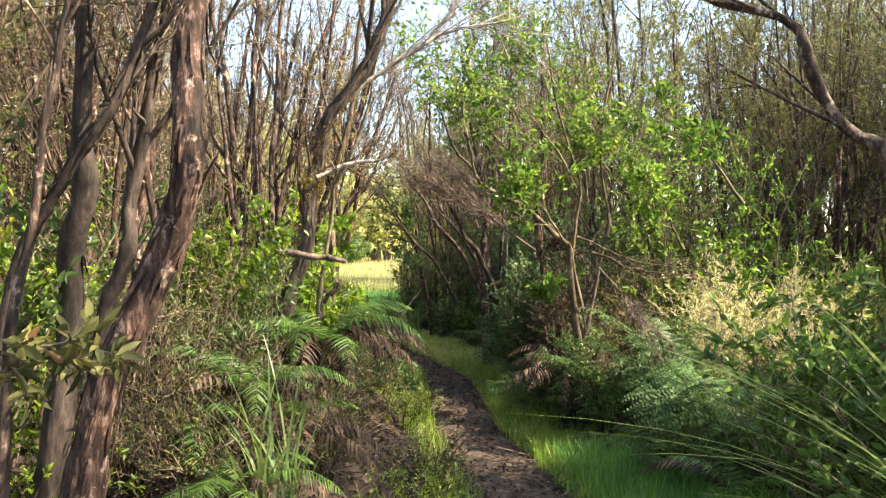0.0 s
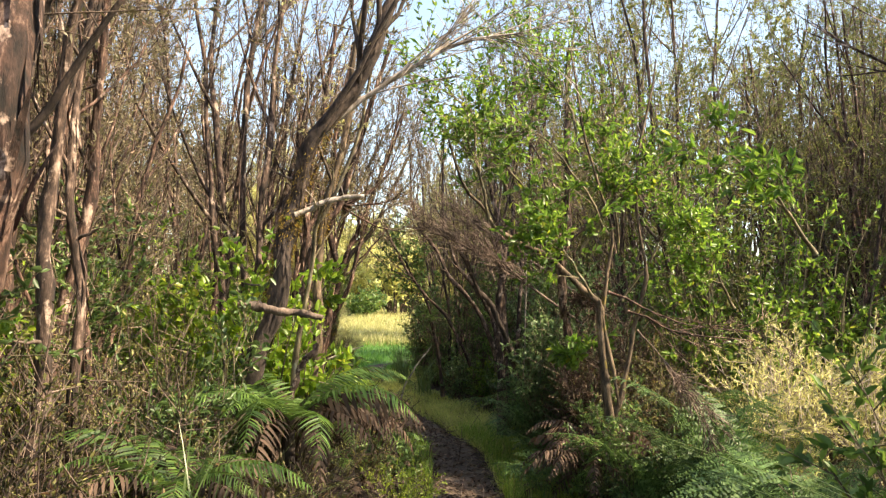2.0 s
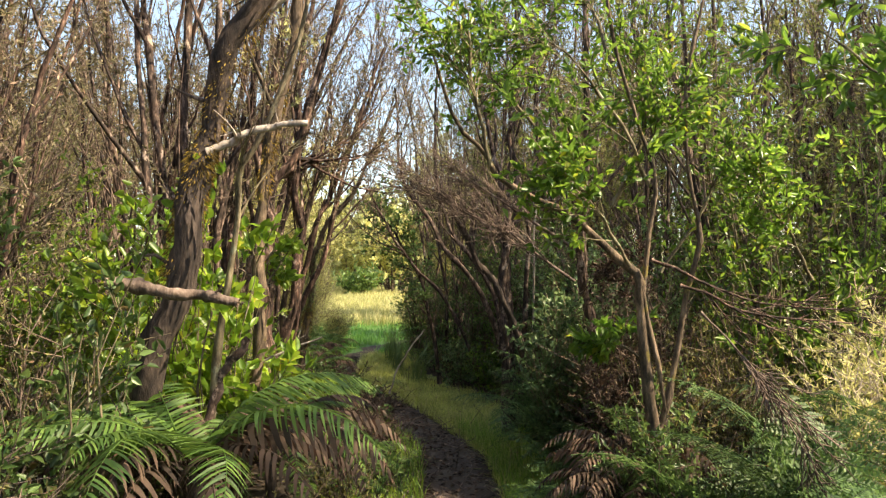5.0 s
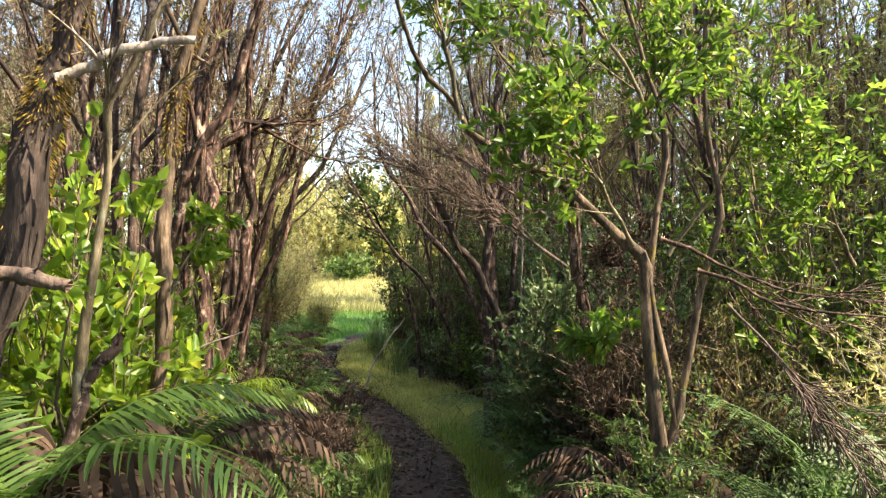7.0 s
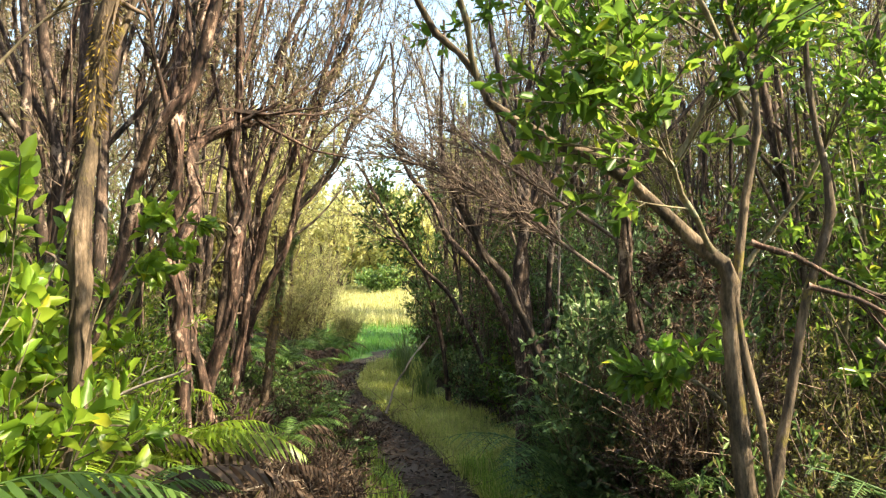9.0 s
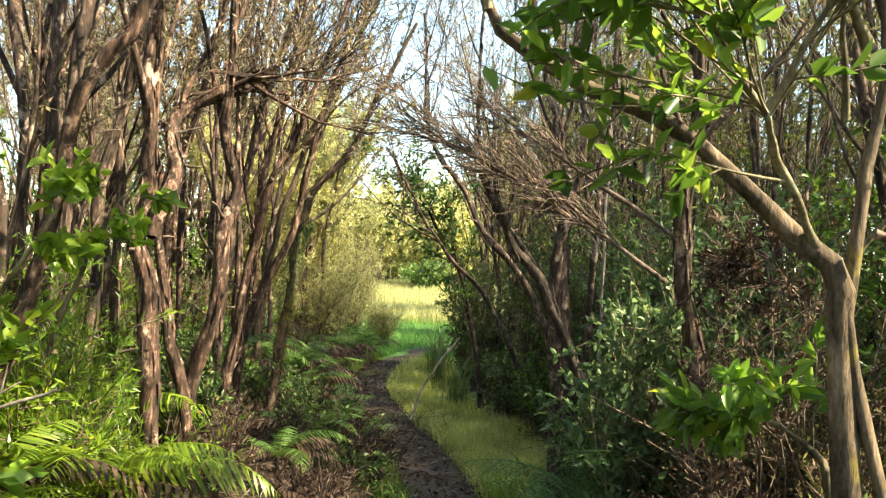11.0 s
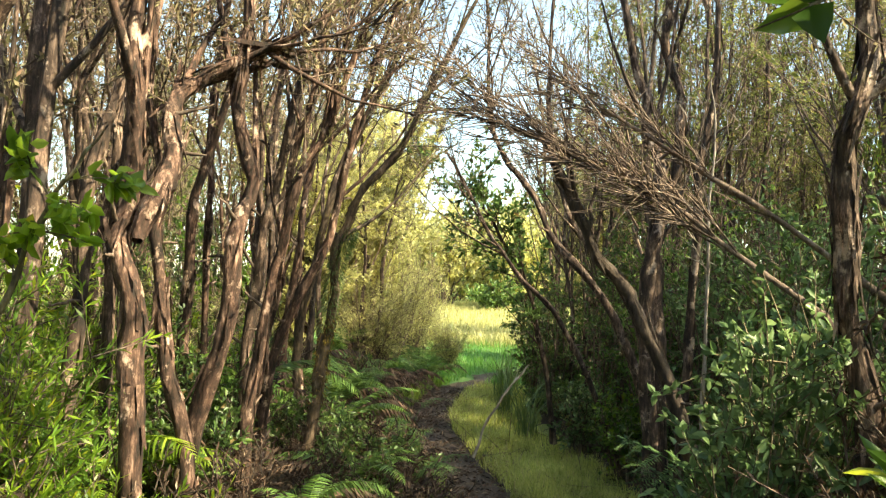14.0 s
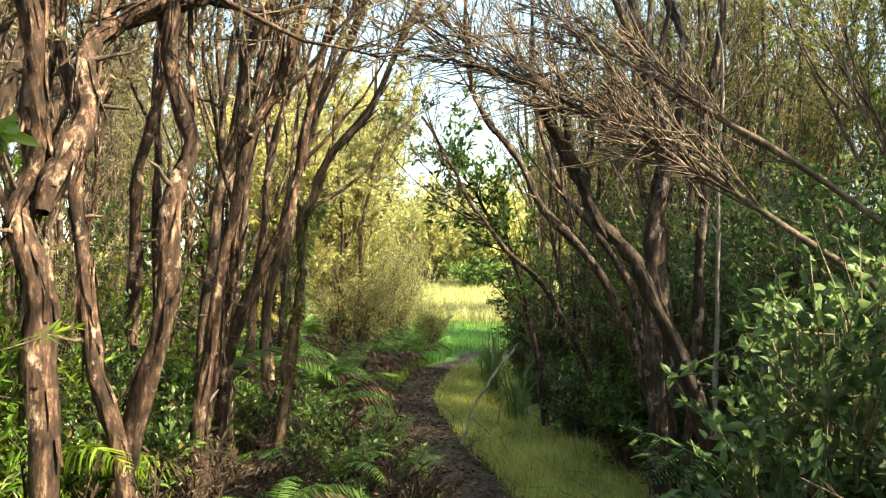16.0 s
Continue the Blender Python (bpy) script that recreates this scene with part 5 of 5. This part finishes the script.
while len(ring) < 52:
    x, y = rt.uniform(-17, 17), rt.uniform(-9, 30)
    u = x - float(path_x(min(y, 19)))
    if -5.8 < u < 7.5 and -5 < y < 21.5 or -2.5 < u < 2.5 or (y > 21 and -6.5 - 0.25 * (y - 21) < x < 1.5) or any((x - a) ** 2 + (y - b) ** 2 < 3 for a, b in ring):
        continue
    if 0 < x < 8.6 and y < 19:
        continue
    ring.append((x, y))
    copy_thing(OUTER[1 if x > 0 else len(ring) % 2 * 2], pose(x, y, float(land(x, y)), 0, 0, rt.uniform(0, 360)) @ Matrix.Scale(rt.uniform(0.85, 1.2), 4))
for x, y in ((4.8, 9.5), (5.6, 8.3), (6.5, 10.5), (4.4, 11.2), (7.2, 8.7), (5.2, 12.6), (6.8, 12.2), (8.4, 10.2)):
    copy_thing(KINDS[4 + int(x * 10) % 4], pose(x, y, float(land(x, y)), 0, 0, x * 90) @ Matrix.Scale(1.15, 4))
HAZE = [slender_tree("tree", "tall slender tree with a dense hazy crown", 490 + i, 4, 5.4, 0.034, 0.12, M_BARK, (M_CROWN, M_CROWN_GREEN)[i], 34, 10, 8, "stand of slender trees", 0.2, at_=((-3.4, 6.6), (2.2, 14.2))[i], leaf=(0.046, 0.013), twig_len=0.6, single=False) for i in range(2)]
# last five are added mostly out of view, to shade the left bank
for i, (x, y) in enumerate(((-3.9, 8.3), (-3.4, 10.6), (-4.7, 7.3), (-3.2, 12.7), (-4.1, 5.0), (-3.3, 3.9), (-4.4, 12.0), (1.5, 13.4), (1.2, 15.9), (3.1, 13.1), (2.0, 17.6), (3.9, 15.4), (0.9, 18.6), (3.4, 17.4), (7.4, 10.5), (6.0, 11.5), (8.3, 8.4), (5.0, 10.4), (2.3, 10.9), (2.7, 9.4), (-0.05, 15.2), (0.05, 17.0), (-0.4, 18.3), (0.85, 12.9), (3.6, 4.2), (5.3, 4.0), (2.6, 1.4), (4.4, 2.6), (4.6, 3.6))):
    copy_thing(HAZE[0 if x < 0 else 1], pose(x, y, float(land(x, y)), 0, 0, i * 67) @ Matrix.Scale(0.95 + 0.07 * (i % 4), 4))
for i, (x, y, k) in enumerate(((9.2, 16.2, 1.2), (10.6, 18.4, 1.3), (12.0, 20.5, 1.4), (8.4, 14.4, 1.1), (11.2, 16.4, 1.3), (7.6, 16.6, 1.2), (13.4, 18.6, 1.4), (6.9, 13.2, 1.1), (7.9, 15.2, 1.2), (9.8, 19.2, 1.3))):
    copy_thing(HAZE[1], pose(x, y, float(land(x, y)), 0, 0, i * 81) @ Matrix.Scale(k, 4))
    copy_thing(UNDER[i % 2 * 2], pose(x + 0.5, y - 0.6, float(land(x, y)), 0, 0, i * 50) @ Matrix.Scale(1.5, 4))
low = []
while len(low) < 48:
    x, y = rt.uniform(-7, 7), rt.uniform(-1, 20)
    u = x - float(path_x(y))
    if -2.5 < u < 2.4 or 1.5 < x and 3.6 < y < 7.6 or (y > 15.5 and -5 < x < 1.2) or any((x - a) ** 2 + (y - b) ** 2 < 1.0 for a, b in low):
        continue
    low.append((x, y))
    copy_thing(UNDER[len(low) % 6], pose(x, y, float(land(x, y)), 0, 0, rt.uniform(0, 360)) @ Matrix.Scale(rt.uniform(0.8, 1.25), 4))

COVER = [shrub("low_shrub", ("low dry brown scrub covering the bank", "low green scrub covering the bank", "low dark green seedlings covering the bank", "low withered brown scrub covering the bank")[i], 470 + i, (-2.7, -2.8, 2.6, -2.5)[i], (5.0, 9.9, 9.0, 11.0)[i], (0.32, 0.32, (0.5, 0.55, 0.45, 0.42)[i]), 24, 5, (13, 10, 9, 13)[i], ((0.03, 0.0085), (0.028, 0.012), (0.05, 0.022), (0.05, 0.0088))[i], (M_SCRUB, M_FERN_LIME, M_DARKLEAF, M_DEAD)[i], M_BARK_DARK, "low bank scrub", r=0.005, z0=0.1, twig_len=0.16, single=3) for i in range(4)]
bank = []
while len(bank) < 62:
    y = rt.uniform(3, 16)
    u = rt.uniform(-2.4, -0.6) if rt.random() < 0.6 else rt.uniform(1.35, 2.4)
    x = float(path_x(y)) + u
    if any((x - a) ** 2 + (y - b) ** 2 < 0.12 for a, b in bank):
        continue
    bank.append((x, y))
    k = (0 if rt.random() < 0.6 else 1) if u < 0 and y < 8 else ((2 if rt.random() < 0.35 else 3) if u < 0 else (2 if rt.random() < 0.7 else 0))
    copy_thing(COVER[k], pose(x, y, float(land(x, y)), 0, 0, rt.uniform(0, 360)) @ Matrix.Scale(rt.uniform(0.7, 1.2), 4))

for i in range(22):
    y = edge.uniform(7.4, 11.6)
    x = float(path_x(y)) + edge.uniform(-1.5, -0.6)
    copy_thing(COVER[3 if i % 3 else 2], pose(x, y, float(land(x, y)), 0, 0, edge.uniform(0, 360)) @ Matrix.Scale(edge.uniform(0.6, 1.0), 4))
for i in range(30):
    y = edge.uniform(7.6, 17.4)
    x = float(thicket_edge(y)) + edge.uniform(0.3, 0.6)
    copy_thing(COVER[2], pose(x, y, float(land(x, y)), 0, 0, edge.uniform(0, 360)) @ Matrix.Scale(edge.uniform(0.7, 1.1), 4))
for i, (x, y, h, a) in enumerate(((-1.95, 8.5, 4.4, 0.35), (-2.3, 9.9, 4.6, 0.4), (-1.85, 9.9, 4.2, 0.45), (-2.25, 11.3, 4.6, 0.4), (-2.6, 12.6, 4.4, 0.45), (-2.5, 8.6, 4.6, 0.3), (-1.8, 4.3, 4.2, 0.15), (-2.2, 5.2, 4.4, 0.2))):
    z = float(land(x, y))
    slender_tree("tree", "slender leaning tree with shaggy brown bark", 520 + i, 1, h, 0.036, 0, M_BARK_RED if i % 2 else M_BARK, M_CROWN, 12, 7, 4, "arching trees along the path", 0.42,
                 [(((x, y, z - 0.05), (x + a * 0.15, y, z + h * 0.25), (x + a * 0.5 + 0.06 * math.sin(i * 3), y + 0.05, z + h * 0.5), (x + a * 1.3, y, z + h * 0.75), (x + a * 2.4, y + 0.1, z + h)), 0.038, 0.01),
                  (((x + 0.12, y + 0.2, z - 0.05), (x + 0.05, y + 0.2, z + h * 0.3), (x - 0.05 + a * 0.2, y + 0.3, z + h * 0.6), (x + a * 0.8, y + 0.35, z + h * 0.95)), 0.028, 0.01)], strips=60, at_=(x, y))

# trees at the meadow edge and far beyond, pale leaf colour carries their sunlight
PALE = slender_tree("tree", "bushy tree at the meadow edge with sunlight in its pale colour", 450, 6, 3.6, 0.04, 0.2, M_BARK, M_CROWN_SUNLIT, 34, 13, 9, "meadow edge trees", 0.06, at_=(-3.3, 16.6), leaf=(0.07, 0.026), single=False)
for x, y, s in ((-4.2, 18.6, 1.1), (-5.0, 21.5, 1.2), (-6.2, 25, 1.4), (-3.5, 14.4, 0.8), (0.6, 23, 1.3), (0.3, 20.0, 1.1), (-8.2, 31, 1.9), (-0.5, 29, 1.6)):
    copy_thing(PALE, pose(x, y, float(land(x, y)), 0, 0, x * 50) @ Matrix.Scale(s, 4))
FAR = shrub("shrub", "dark dense bush on the far side of the meadow", 460, -10.5, 58.0, (2.6, 2.0, 3.0), 34, 9, 9, (0.3, 0.15), M_DARKLEAF, M_BARK_DARK, "far bushes", z0=0.0, r=0.03, twig_len=0.8, single=4)
FARTREE = shrub("tree", "tall olive tree beyond the meadow with sunlight in its pale colour", 461, -9.0, 68.0, (3.6, 3.0, 8.5), 34, 11, 10, (0.4, 0.18), M_CROWN_SUNLIT, M_BARK, "far trees", z0=0.1, r=0.07, twig_len=1.4, category="tree", single=6)
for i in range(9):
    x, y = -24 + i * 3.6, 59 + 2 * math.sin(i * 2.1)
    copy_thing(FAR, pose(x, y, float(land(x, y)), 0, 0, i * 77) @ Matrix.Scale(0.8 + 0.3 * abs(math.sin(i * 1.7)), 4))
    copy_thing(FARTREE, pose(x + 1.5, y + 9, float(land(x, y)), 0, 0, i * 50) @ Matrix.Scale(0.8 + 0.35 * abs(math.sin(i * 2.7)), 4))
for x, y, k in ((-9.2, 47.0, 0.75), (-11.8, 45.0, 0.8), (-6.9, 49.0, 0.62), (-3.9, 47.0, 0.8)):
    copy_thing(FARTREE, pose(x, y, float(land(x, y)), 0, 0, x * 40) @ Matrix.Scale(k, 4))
copy_thing(FAR, pose(-5.7, 44.0, float(land(-5.7, 44.0)), 0, 0, 40) @ Matrix.Scale(0.62, 4))
